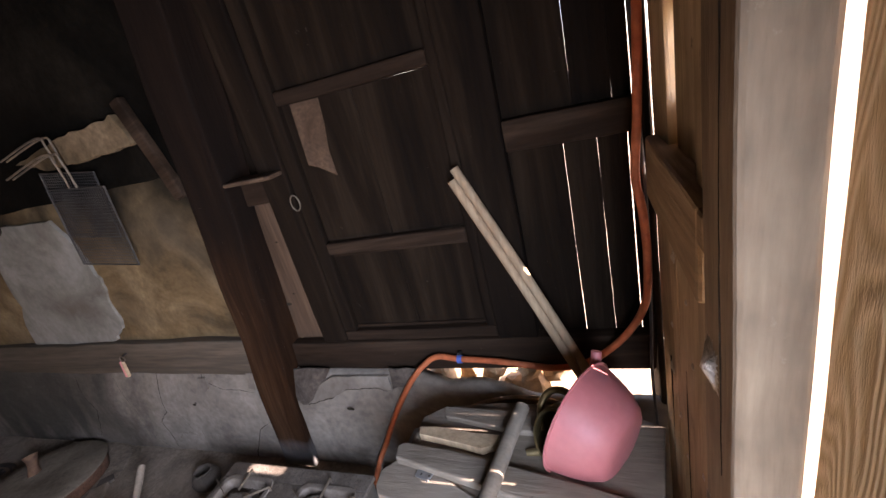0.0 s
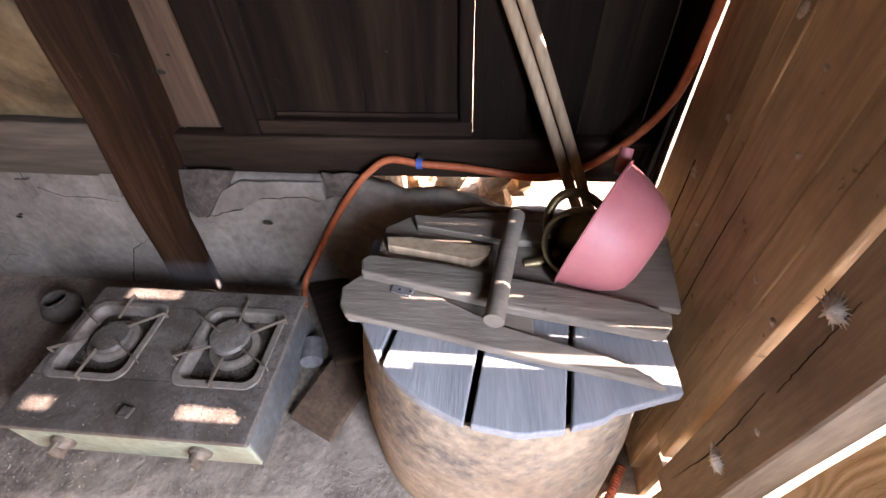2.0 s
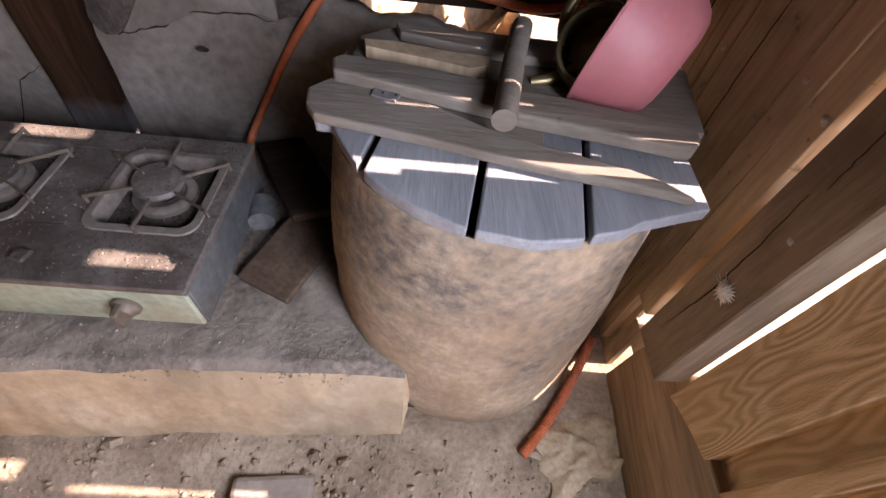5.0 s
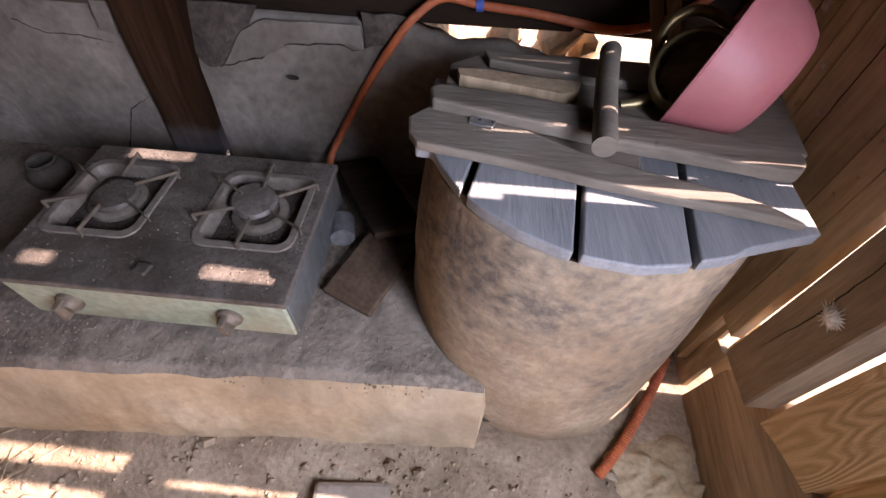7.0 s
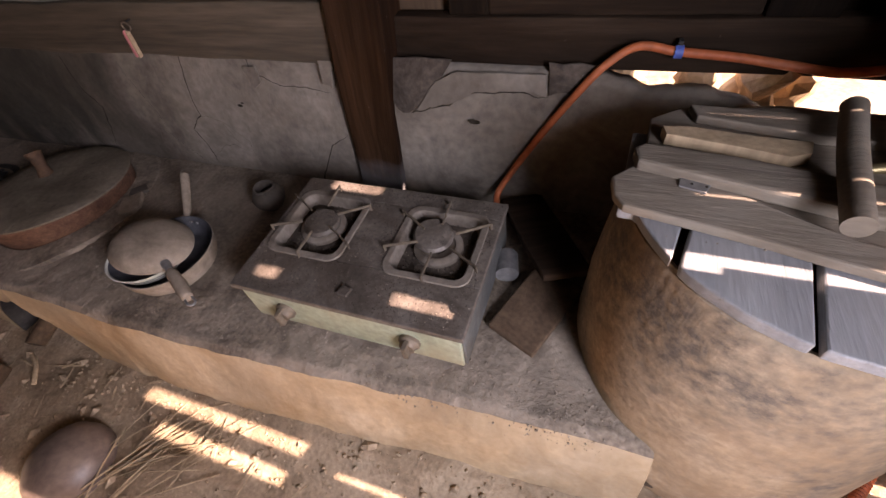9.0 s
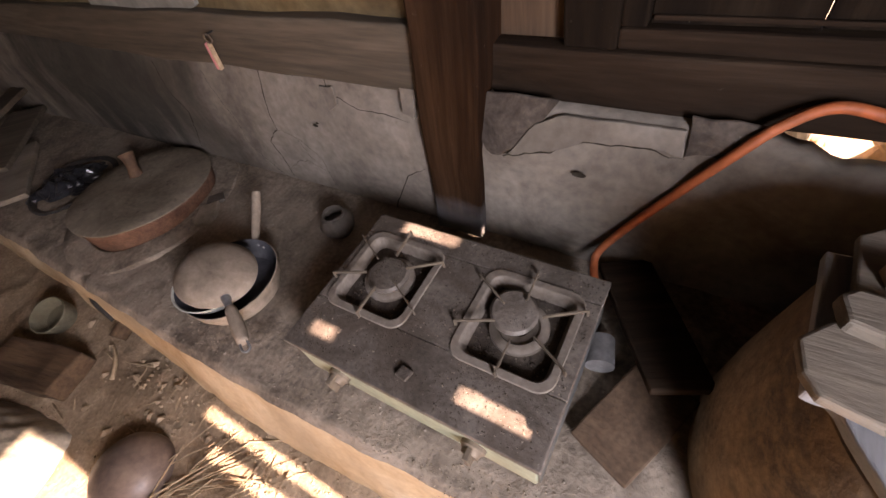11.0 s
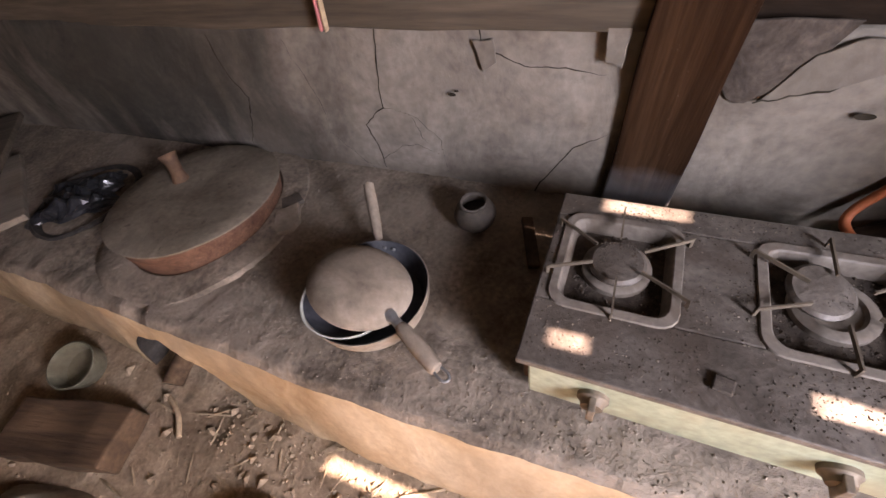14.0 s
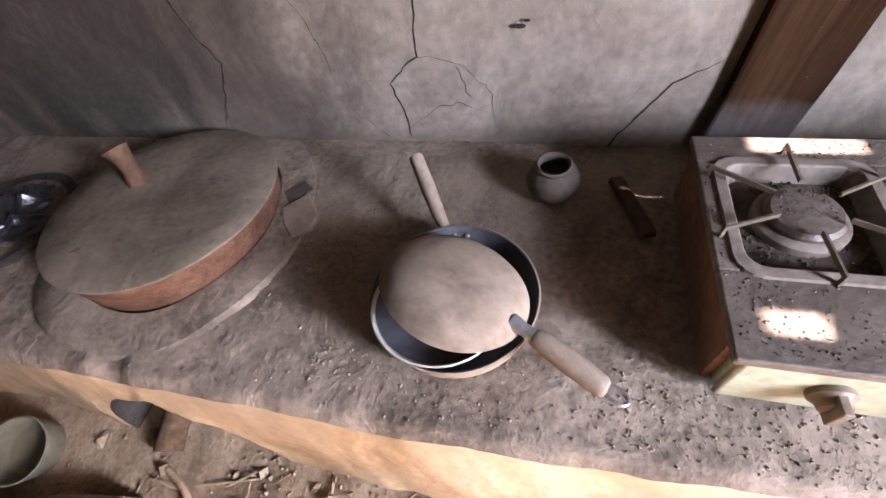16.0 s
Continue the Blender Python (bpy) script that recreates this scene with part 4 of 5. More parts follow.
# gas hose along the wall
tagged(tube("gas_hose", [(-0.80, 0.855, 0.24), (-0.83, 0.95, 0.235), (-0.79, 0.978, 0.31), (-0.715, 0.980, 0.44), (-0.640, 0.995, 0.55), (-0.590, 1.02, 0.603), (-0.533, 1.035, 0.635), (-0.455, 1.036, 0.625), (-0.342, 1.036, 0.616), (-0.251, 1.03, 0.606), (-0.155, 1.025, 0.598), (-0.065, 1.02, 0.625), (0.026, 1.01, 0.707), (0.082, 0.985, 0.82), (0.093, 0.968, 0.95), (0.090, 0.96, 1.062), (0.080, 0.96, 1.16), (0.092, 0.955, 1.3), (0.105, 0.955, 1.6), (0.105, 0.96, 2.25)], 0.0095, M_hose, n=12), "orange rubber gas hose clipped along the wall", "hose")
tagged(tube("black_cable", [(0.085, 0.985, 2.25), (0.09, 0.98, 1.5), (0.10, 0.985, 1.1), (0.095, 0.99, 0.8), (0.088, 0.985, 0.6), (0.092, 0.97, 0.4), (0.09, 0.96, 0.02)], 0.004, M_iron, n=8), "thin black cable hanging in the corner", "cable")


# ---- pans and pots on the hearth ----
def saucepan():
    root = tagged(empty("saucepan", pose(-1.738, 0.532, 0.160)), "dusty round saucepan with a wooden handle", "saucepan")
    lathe("bowl", [(0.0, 0.0), (0.1, 0.0), (0.125, 0.012), (0.137, 0.04), (0.143, 0.072), (0.1405, 0.0735)], M_dusted, n=64, parent=root, closed=False)
    lathe("lining", [(0.1405, 0.0735), (0.138, 0.072), (0.13, 0.04), (0.115, 0.014), (0.0, 0.008)], M_pan_in, n=64, parent=root, closed=False)
    tube("handle", [(-0.04, 0.135, 0.062), (-0.06, 0.165, 0.072), (-0.09, 0.215, 0.098), (-0.12, 0.264, 0.126)], 0.014, M_dusted, parent=root, radii=[0.009, 0.013, 0.015, 0.014])
    for dx in (-0.03, -0.005, 0.02):
        lathe("rivet", [(0.005, 0.0), (0.004, 0.004), (0.0, 0.005)], M_pan, n=10, m=pose(dx - 0.02, 0.132, 0.055, 90, 0, 0), parent=root, closed=False)


saucepan()
inner = tagged(empty("enamel_bowl", pose(-1.757, 0.487, 0.212, -4, 5, 0)), "chipped white enamel bowl inside the saucepan", "bowl")
lathe("bowl", [(0.0, -0.02), (0.05, -0.02), (0.085, 0.01), (0.105, 0.045), (0.102, 0.046), (0.08, 0.014), (0.0, -0.014)], M_white, n=48, parent=inner, closed=False)

lathe("lining", [(0.0, -0.008), (0.074, 0.018), (0.098, 0.043)], M_pan_in, n=48, parent=inner, closed=False)
for r, z in ((0.0895, 0.0165), (0.0955, 0.0275)):
    lathe("blue_line", [(r, z), (r + 0.0022, z + 0.004)], M_pan_in, n=48, parent=inner, closed=False)


def ladle():
    root = tagged(empty("upturned_pan", pose(-1.728, 0.510, 0.279, -13, 5, -27)), "dust-covered small pan turned face down over the saucepan", "pan")
    v = lathe("bowl", [(0.113, 0.0), (0.119, -0.001), (0.121, 0.003), (0.118, 0.006), (0.109, 0.017), (0.088, 0.030), (0.05, 0.038), (0.001, 0.040), (0.001, 0.037), (0.05, 0.035), (0.086, 0.027), (0.105, 0.015), (0.113, 0.0)], M_dusted, n=64, parent=root, closed=False, amount=0.002)
    v.scale = (1.0, 0.88, 1.0)
    tube("ferrule", [(0.106, 0.0, 0.010), (0.125, 0.0, 0.012), (0.146, 0.0, 0.011)], 0.010, M_pan, parent=root, radii=[0.015, 0.010, 0.011], n=14)
    tube("handle", [(0.140, 0.0, 0.011), (0.155, 0.0, 0.010), (0.20, 0.0, 0.007), (0.245, -0.002, 0.004), (0.255, -0.002, 0.004)], 0.014, M_dusted, parent=root, n=16, radii=[0.011, 0.0155, 0.018, 0.0155, 0.010])
    tube("hanging_loop", [(0.252, -0.010, 0.004), (0.275, -0.011, 0.004), (0.283, -0.002, 0.004), (0.275, 0.007, 0.004), (0.252, 0.006, 0.004)], 0.003, M_pan, parent=root, n=8)


ladle()


def jar():
    root = tagged(empty("small_jar", pose(-1.59, 0.84, 0.157)), "small dusty brown clay jar with an open mouth", "jar")
    lathe("body", [(0.0, 0.0), (0.034, 0.0), (0.05, 0.022), (0.055, 0.042), (0.046, 0.064), (0.034, 0.073), (0.037, 0.081), (0.033, 0.084), (0.028, 0.078), (0.03, 0.07), (0.045, 0.04), (0.0, 0.012)], M_jar, n=40, parent=root, closed=False)


jar()


def cauldron():
    root = tagged(empty("cauldron_lid", pose(-2.443, 0.688, 0.158)), "large round dusty wooden lid on a sunken cauldron", "lid")
    lathe("clay_collar", [(0.345, -0.004), (0.335, 0.008), (0.30, 0.013), (0.25, 0.014)], M_hearth, n=72, parent=root, closed=False, amount=0.016, scale=4)
    tilt = pose(0, 0, 0, -4, 0, 0)
    lathe("rim_band", [(0.244, -0.014), (0.250, 0.03), (0.256, 0.066), (0.25, 0.072)], M_band, n=72, parent=root, closed=False, amount=0.004, m=tilt)
    lathe("disc", [(0.254, 0.068), (0.262, 0.072), (0.263, 0.077), (0.257, 0.080), (0.20, 0.082), (0.12, 0.081), (0.0, 0.080)], M_lid_dust, n=72, parent=root, amount=0.003, closed=False, m=tilt)
    tube("handle", [(-0.10, 0.05, 0.07), (-0.107, 0.060, 0.10), (-0.125, 0.075, 0.125), (-0.135, 0.082, 0.145)], 0.018, M_rust, parent=root, radii=[0.030, 0.020, 0.023, 0.031])


cauldron()

# ---- cracks, flakes and stains of the back wall ----
def crack(points, width=0.002, proud=0.0, seed=0.0):
    """A jagged dark fissure on the plaster, along (x, z) points."""
    path = []
    for (a, b), (c, d) in zip(points, points[1:]):
        for s in range(7):
            t = s / 7
            p = Vector((a + (c - a) * t, 0, b + (d - b) * t))
            path.append(p + 0.007 * Vector((noise.noise(p * 40 + Vector((seed, 0, 0))), 0, noise.noise(p * 40 + Vector((0, seed, 9))))))
    verts, faces = [], []
    for i, p in enumerate(path):
        d = (path[min(i + 1, len(path) - 1)] - path[max(i - 1, 0)]).normalized()
        n = Vector((-d.z, 0, d.x)) * 0.62 * width * (0.25 + 0.75 * abs(noise.noise(p * 25 + Vector((3, seed, 1))))) * min(1.0, (len(path) - i) / 6)
        y = wall_y(p.x, p.z) - proud
        for q, yy in ((p + n, y - 0.0012), (p, y - 0.0016), (p - n, y - 0.0012)):
            verts.append((q.x, yy, q.z))
    for i in range(len(path) - 1):
        faces += [(3 * i, 3 * i + 1, 3 * i + 4, 3 * i + 3), (3 * i + 1, 3 * i + 2, 3 * i + 5, 3 * i + 4)]
    return tagged(mesh_object("wall_crack", verts, faces, M_crack), "jagged crack in the clay plaster", "crack", kind="structure")


crack([(-1.872, 0.60), (-1.873, 0.494), (-1.887, 0.384), (-1.959, 0.32), (-1.937, 0.22), (-1.94, 0.16)], 0.0065, 0.0, 1)
crack([(-1.887, 0.384), (-1.84, 0.378), (-1.788, 0.357), (-1.733, 0.291), (-1.726, 0.16)], 0.0021, 0.0, 11)
crack([(-1.937, 0.20), (-1.86, 0.26), (-1.80, 0.27), (-1.735, 0.24)], 0.0021, 0.0, 12)
crack([(-1.80, 0.36), (-1.79, 0.30), (-1.77, 0.27)], 0.0021, 0.0, 13)
crack([(-2.162, 0.55), (-2.11, 0.457), (-2.09, 0.36), (-2.104, 0.284)], 0.0021, 0.0, 14)
crack([(-2.104, 0.284), (-2.02, 0.2), (-1.96, 0.14)], 0.0021, 0.0, 15)
crack([(-1.606, 0.58), (-1.60, 0.531), (-1.563, 0.531), (-1.5, 0.505), (-1.429, 0.505), (-1.307, 0.494)], 0.0057, 0.0, 2)
crack([(-1.489, 0.13), (-1.45, 0.2), (-1.381, 0.314), (-1.298, 0.364)], 0.0076, 0.0, 3)
crack([(-2.43, 0.56), (-2.40, 0.48), (-2.36, 0.38), (-2.40, 0.30), (-2.466, 0.186)], 0.0076, 0.0, 4)


def flake(outline, y0, y1, label, mat=M_plaster, seed=0.0, jag=0.006, cuts=4):
    """A proud piece of plaster: outline in (x, z)."""
    k = len(outline)
    pts = []
    for i in range(k):
        a, b = Vector(outline[i]), Vector(outline[(i + 1) % k])
        for s in range(cuts):
            p = a + (b - a) * s / cuts
            w = Vector((p.x, 0, p.y))
            pts.append((p.x + jag * noise.noise(w * 30 + Vector((seed, 0, 0))) + 2 * (jag - 0.006) * noise.noise(w * 9), p.y + jag * noise.noise(w * 30 + Vector((0, 0, seed + 5)))))
    n = len(pts)
    verts = [(x, y + (lean(z) if z < 0.62 else 0.0), z) for y in (y0, y1) for x, z in pts]
    faces = [list(range(n)), list(range(n, 2 * n))] + [(i, (i + 1) % n, n + (i + 1) % n, n + i) for i in range(n)]
    return tagged(mesh_object("plaster_flake", verts, faces, mat, bevel=0.002), label, "plaster", kind="structure")


flake([(-1.06, 0.468), (-1.0, 0.545), (-0.94, 0.574), (-0.72, 0.574), (-0.712, 0.525), (-0.78, 0.535), (-0.88, 0.528), (-0.96, 0.495)], 0.979, 0.987, "loose slab of clay plaster under the sill", M_plaster, seed=1)
crack([(-1.07, 0.468), (-0.976, 0.489), (-0.894, 0.525), (-0.778, 0.533), (-0.70, 0.52)], 0.006, 0.012, 8)
flake([(-1.62, 0.555), (-1.59, 0.50), (-1.56, 0.515), (-1.57, 0.56)], 0.982, 0.989, "lifted chip of grey plaster", seed=2)
flake([(-1.34, 0.595), (-1.335, 0.53), (-1.30, 0.52), (-1.295, 0.595)], 0.97, 0.99, "chip of plaster beside the post", seed=3)
flake([(-2.30, 1.31), (-2.0, 1.295), (-1.93, 1.15), (-1.90, 0.98), (-1.93, 0.80), (-2.05, 0.72), (-2.6, 0.73), (-2.5, 1.2)], 1.034, 1.052, "pale lime patch on the upper wall", M_lime, 5, 0.02, 9)
flake([(-1.66, 1.56), (-1.38, 1.575), (-1.34, 1.48), (-1.55, 1.47), (-1.80, 1.47), (-1.95, 1.52)], 1.012, 1.038, "strip of yellow earth plaster in the soot", M_strip, 6, 0.012, 8)


def nail_hole(x, z, y, r, name="wall_hole"):
    v = [(x + r * 1.6 * math.cos(a), y, z + r * 0.7 * math.sin(a)) for a in [k * math.pi / 6 for k in range(12)]]
    tagged(mesh_object(name, v, [list(range(12))], M_crack), "small dark hole in the plaster", "hole", kind="structure")


nail_hole(-0.894, 0.451, 0.985, 0.010)
nail_hole(-1.673, 0.44, 0.986, 0.007)
nail_hole(-1.66, 0.45, 0.986, 0.004)
nail_hole(-1.085, 0.83, 1.096, 0.009)
nail_hole(-1.045, 0.87, 1.096, 0.004)
nail_hole(-1.03, 1.07, 1.096, 0.004)



def post_crack(points, width, x=0.0985):
    """A long drying split in the door post, along (y, z) points."""
    verts, faces = [], []
    k = len(points) - 1
    n = 24
    for s in range(n + 1):
        t = s / n * k
        i = min(k - 1, int(t))
        f = t - i
        y = points[i][0] + (points[i + 1][0] - points[i][0]) * f + 0.002 * noise.noise(Vector((s * 0.9, points[0][1] * 9, 0)))
        z = points[i][1] + (points[i + 1][1] - points[i][1]) * f
        w = width * math.sin(math.pi * (s + 0.5) / (n + 1)) * (0.7 + 0.5 * noise.noise(Vector((s, 3, 0))))
        verts += [(x + 0.004, y - w, z), (x, y, z), (x + 0.004, y + w, z)]
    for s in range(n):
        faces += [(3 * s, 3 * s + 1, 3 * s + 4, 3 * s + 3), (3 * s + 1, 3 * s + 2, 3 * s + 5, 3 * s + 4)]
    tagged(mesh_object("drying_split", verts, faces, M_crack), "dark drying split in the wood", "split", kind="structure")


post_crack([(0.44, 0.30), (0.428, 0.45), (0.43, 0.56), (0.436, 0.66)], 0.003)
post_crack([(0.425, 0.68), (0.43, 0.76), (0.434, 0.86)], 0.002)
post_crack([(0.40, 0.95), (0.41, 1.2), (0.405, 1.5)], 0.002)
post_crack([(0.70, 0.5), (0.705, 0.7), (0.70, 0.85)], 0.0015, 0.1185)
post_crack([(0.88, 0.4), (0.875, 0.6), (0.88, 0.75)], 0.0015, 0.1185)
# hollow between sill and plaster beside the post
flake([(-1.14, 0.595), (-1.14, 0.50), (-1.10, 0.46), (-1.02, 0.485), (-0.955, 0.592)], 0.9835, 0.99, "dark bare clay where the plaster has fallen", M_grime, 9, 0.012)
flake([(-0.71, 0.595), (-0.71, 0.525), (-0.64, 0.535), (-0.585, 0.592)], 0.9835, 0.99, "dark bare clay under the sill", M_grime, 10, 0.012)

# ring, clothes peg, hose clip
tagged(tube("iron_ring", [(-0.862 + 0.016 * math.cos(radians(a)), 1.052, 1.20 + 0.024 * math.sin(radians(a))) for a in range(0, 361, 30)], 0.0022, M_wire, n=6, resolution=3), "small iron ring hanging on the upright", "ring")


def clothes_peg():
    root = tagged(empty("clothes_peg"), "faded red clothes peg clipped to a nail on the rail", "peg")
    tube("nail", [(-1.955, 1.01, 0.69), (-1.95, 0.985, 0.69)], 0.003, M_iron, parent=root, n=6)
    tube("hook", [(-1.952 + 0.016 * math.cos(radians(a)), 0.985, 0.68 + 0.012 * math.sin(radians(a))) for a in range(0, 361, 40)], 0.0025, M_wire, parent=root, n=6, resolution=3)
    slab("jaw", [(-0.011, -0.045), (-0.004, -0.05), (0.0, -0.02), (-0.002, 0.035), (-0.009, 0.03)], -0.007, 0.007, M_pink, parent=root, m=pose(-1.972, 0.985, 0.635, 90, 0, 0) @ pose(0, 0, 0, 0, 0, -8))
    slab("jaw", [(0.011, -0.045), (0.004, -0.05), (0.002, -0.02), (0.004, 0.035), (0.011, 0.03)], -0.007, 0.007, M_stick, parent=root, m=pose(-1.972, 0.985, 0.635, 90, 0, 0) @ pose(0, 0, 0, 0, 0, -8))


clothes_peg()


def hose_clip(x, z):
    root = tagged(empty("hose_clip", pose(x, 1.036, z)), "blue plastic clip that holds the hose", "clip", group="hose clips")
    lathe("band", [(0.0135, -0.008), (0.0135, 0.008)], M_blue, n=16, m=pose(0, 0, 0, 0, 90, 0), parent=root, closed=False)
    rough_box("tab", (-0.005, 0.0, 0.011), (0.005, 0.016, 0.021), M_iron, parent=root, amount=0, bevel=0.001)


hose_clip(-0.455, 0.625)


def wire_basket(m, w, h):
    root = tagged(empty("wire_grill", m), "rusty wire grill basket hanging on the sooty wall", "grill", group="hanging grills")
    verts, faces = [], []

    def bar(p, q, r=0.0012):
        p, q = Vector(p), Vector(q)
        d = (q - p).normalized()
        s = d.orthogonal().normalized() * r
        u = d.cross(s.normalized()) * r
        k = len(verts)
        for c in (p, q):
            verts.extend([c + s, c + u, c - s, c - u])
        for i in range(4):
            faces.append((k + i, k + (i + 1) % 4, k + 4 + (i + 1) % 4, k + 4 + i))
    for i in range(25):
        bar((w * i / 24, 0, 0), (w * i / 24, 0, h))
        bar((0, 0, h * i / 24), (w, 0, h * i / 24))
    mesh_object("mesh", verts, faces, M_iron, parent=root)
    tube("frame", [(0, 0, 0), (w, 0, 0), (w, 0, h), (0, 0, h), (0, 0, 0.0)], 0.0035, M_iron, parent=root, n=6, resolution=1)
    for dx in (0.42, 0.55):
        tube("handle", [(w * dx, 0, h), (w * dx, -0.01, h + 0.09), (w * (dx - 0.12), -0.012, h + 0.12), (w * (dx - 1.0), -0.01, h + 0.05)], 0.0035, M_wire, parent=root, n=6, resolution=4)


wire_basket(pose(-1.86, 1.0, 1.235, 0, 8, 0), 0.27, 0.235)
wire_basket(pose(-1.85, 0.99, 1.12, 0, 6, 0), 0.29, 0.29)
timber("brace", (-0.022, 0.0, -0.17), (0.022, 0.03, 0.17), M_dark_x, "sooty diagonal brace nailed to the wall", 41.0, 0.004, m=pose(-1.30, 1.01, 1.45, 0, -14, 0))


# ---- cobweb tufts on the door post and planks ----
def web_tuft(x, y, z, r, seed):
    rnd = random.Random(seed)
    root = tagged(empty("cobweb_tuft", pose(x, y, z)), "pale matted cobweb tuft stuck on weathered wood", "cobweb", group="cobweb tufts")
    verts, faces = [(-0.35 * r, 0, 0)], []
    n = 44
    for k in range(n):
        a = 2 * math.pi * k / n
        q = r * rnd.uniform(0.35, 0.6)
        verts.append((-0.12 * r, q * math.cos(a), q * 0.9 * math.sin(a)))
    for k in range(n):
        a = 2 * math.pi * k / n
        q = r * (rnd.uniform(0.7, 1.4) if k % 2 else rnd.uniform(0.45, 0.65))
        verts.append((0.002, q * math.cos(a), q * 0.9 * math.sin(a)))
    for k in range(n):
        faces.append((0, 1 + k, 1 + (k + 1) % n))
        faces.append((1 + k, 1 + n + k, 1 + n + (k + 1) % n, 1 + (k + 1) % n))
    mesh_object("tuft", verts, faces, M_web, smooth=True, parent=root)


for k, (y, z, r) in enumerate(((0.411, 0.478, 0.026), (0.448, 0.827, 0.026), (0.44, 1.07, 0.034), (0.404, 0.609, 0.009))):
    web_tuft(0.0995, y, z, r, k)
for k, (y, z, r) in enumerate(((0.866, 0.73, 0.016), (0.584, 0.726, 0.009), (0.78, 0.669, 0.010), (0.517, 0.712, 0.009), (0.785, 1.04, 0.018), (0.65, 0.9, 0.008), (0.84, 0.86, 0.01), (0.72, 0.62, 0.008), (0.69, 1.0, 0.007))):
    web_tuft(0.1195, y, z, r, 20 + k)

# ---- clutter beside the stove ----
can = tagged(empty("tin_cup", pose(-0.752, 0.735, 0.192, 0, 90, 105)), "dull tin cup lying between stove and drum", "cup")
lathe("cup", [(0.0, -0.03), (0.03, -0.03), (0.031, 0.035), (0.029, 0.035), (0.028, -0.026), (0.0, -0.026)], M_pan, n=28, parent=can, closed=False)
tagged(rough_box("firewood_board", (-0.063, -0.11, -0.010), (0.063, 0.11, 0.010), M_board, amount=0.005, seg=0.02, m=pose(-0.655, 0.632, 0.180, 4, 3, -22)), "split grey board dropped behind the drum", "board")
tagged(rough_box("firewood_board", (-0.06, -0.17, -0.01), (0.06, 0.17, 0.01), M_dark_x, amount=0.004, seg=0.03, m=pose(-0.68, 0.83, 0.235, -8, 6, 30)), "short dark board leaning behind the stove", "board")
tagged(rough_box("thin_stick", (-0.014, -0.078, -0.008), (0.014, 0.078, 0.008), M_board, amount=0.004, seg=0.02, bevel=0.003, m=pose(-1.435, 0.80, 0.172, 0, 8, 21)), "short split stick beside the jar", "stick")
tagged(slab("clay_shard", [(-2.187, 0.735), (-2.137, 0.783), (-2.096, 0.725), (-2.10, 0.69), (-2.131, 0.661), (-2.16, 0.69)], 0.156, 0.176, M_dusted, amount=0.006), "loose flake of hearth clay by the cauldron", "shard")
tagged(slab("dark_shard", [(-2.215, 0.79), (-2.168, 0.827), (-2.13, 0.80), (-2.15, 0.775), (-2.19, 0.745)], 0.156, 0.170, M_jar, amount=0.006), "dark broken flake of hearth clay", "shard")
tagged(slab("matchstick_scrap", [(-1.085, 0.47), (-1.055, 0.465), (-1.05, 0.49), (-1.08, 0.495)], 0.316, 0.324, M_grime, amount=0.003), "small dusty scrap lying on the stove", "scrap")

# ---- dark far end of the hearth ----
far = tagged(empty("iron_cauldron", pose(-2.98, 0.63, 0.152)), "sooty iron cauldron rim sunk in the hearth", "cauldron")
lathe("rim", [(0.185, -0.002), (0.19, 0.012), (0.18, 0.018), (0.165, 0.012), (0.15, -0.01), (0.10, -0.02), (0.0, -0.022)], M_iron, n=48, parent=far, amount=0.012, closed=False)


def crumpled_sheet():
    n = 26
    verts = []
    for j in range(n + 1):
        for i in range(n + 1):
            u, v = 2 * i / n - 1, 2 * j / n - 1
            p = Vector((u * 2.2, v * 2.2, 1.7))
            edge = max(0.0, 1 - max(abs(u), abs(v)) ** 3)
            verts.append((0.15 * u * (1 + 0.35 * noise.noise(p)), 0.11 * v * (1 + 0.35 * noise.noise(p + Vector((9, 3, 0)))), 0.006 + edge * (0.018 + 0.05 * abs(noise.noise(p * 1.6)))))
    faces = [(j * (n + 1) + i, j * (n + 1) + i + 1, (j + 1) * (n + 1) + i + 1, (j + 1) * (n + 1) + i) for j in range(n) for i in range(n)]
    ob = mesh_object("plastic_bag", verts, faces, M_black_film, parent=None)
    ob.matrix_basis = pose(-2.99, 0.63, 0.158, 0, 0, 30)
    tagged(ob, "crumpled shiny black plastic bag on the cauldron", "bag")


crumpled_sheet()
for k, (x, y, z, w, l, rz, ry) in enumerate(((-3.35, 0.55, 0.19, 0.16, 0.5, 60, 3), (-3.62, 0.68, 0.23, 0.18, 0.6, 48, 4), (-3.55, 0.40, 0.20, 0.08, 0.5, 65, 2), (-3.9, 0.85, 0.30, 0.2, 0.5, 35, -8), (-3.75, 0.5, 0.27, 0.1, 0.55, 55, 5))):
    tagged(rough_box("scrap_board", (-w / 2, -l / 2, -0.012), (w / 2, l / 2, 0.012), (M_lid_x, M_rail)[k % 2], amount=0.004, seg=0.05, seed=k, m=pose(x, y, z, 0, ry, rz)), "dusty scrap board stacked at the far end", "board", group="scrap boards")

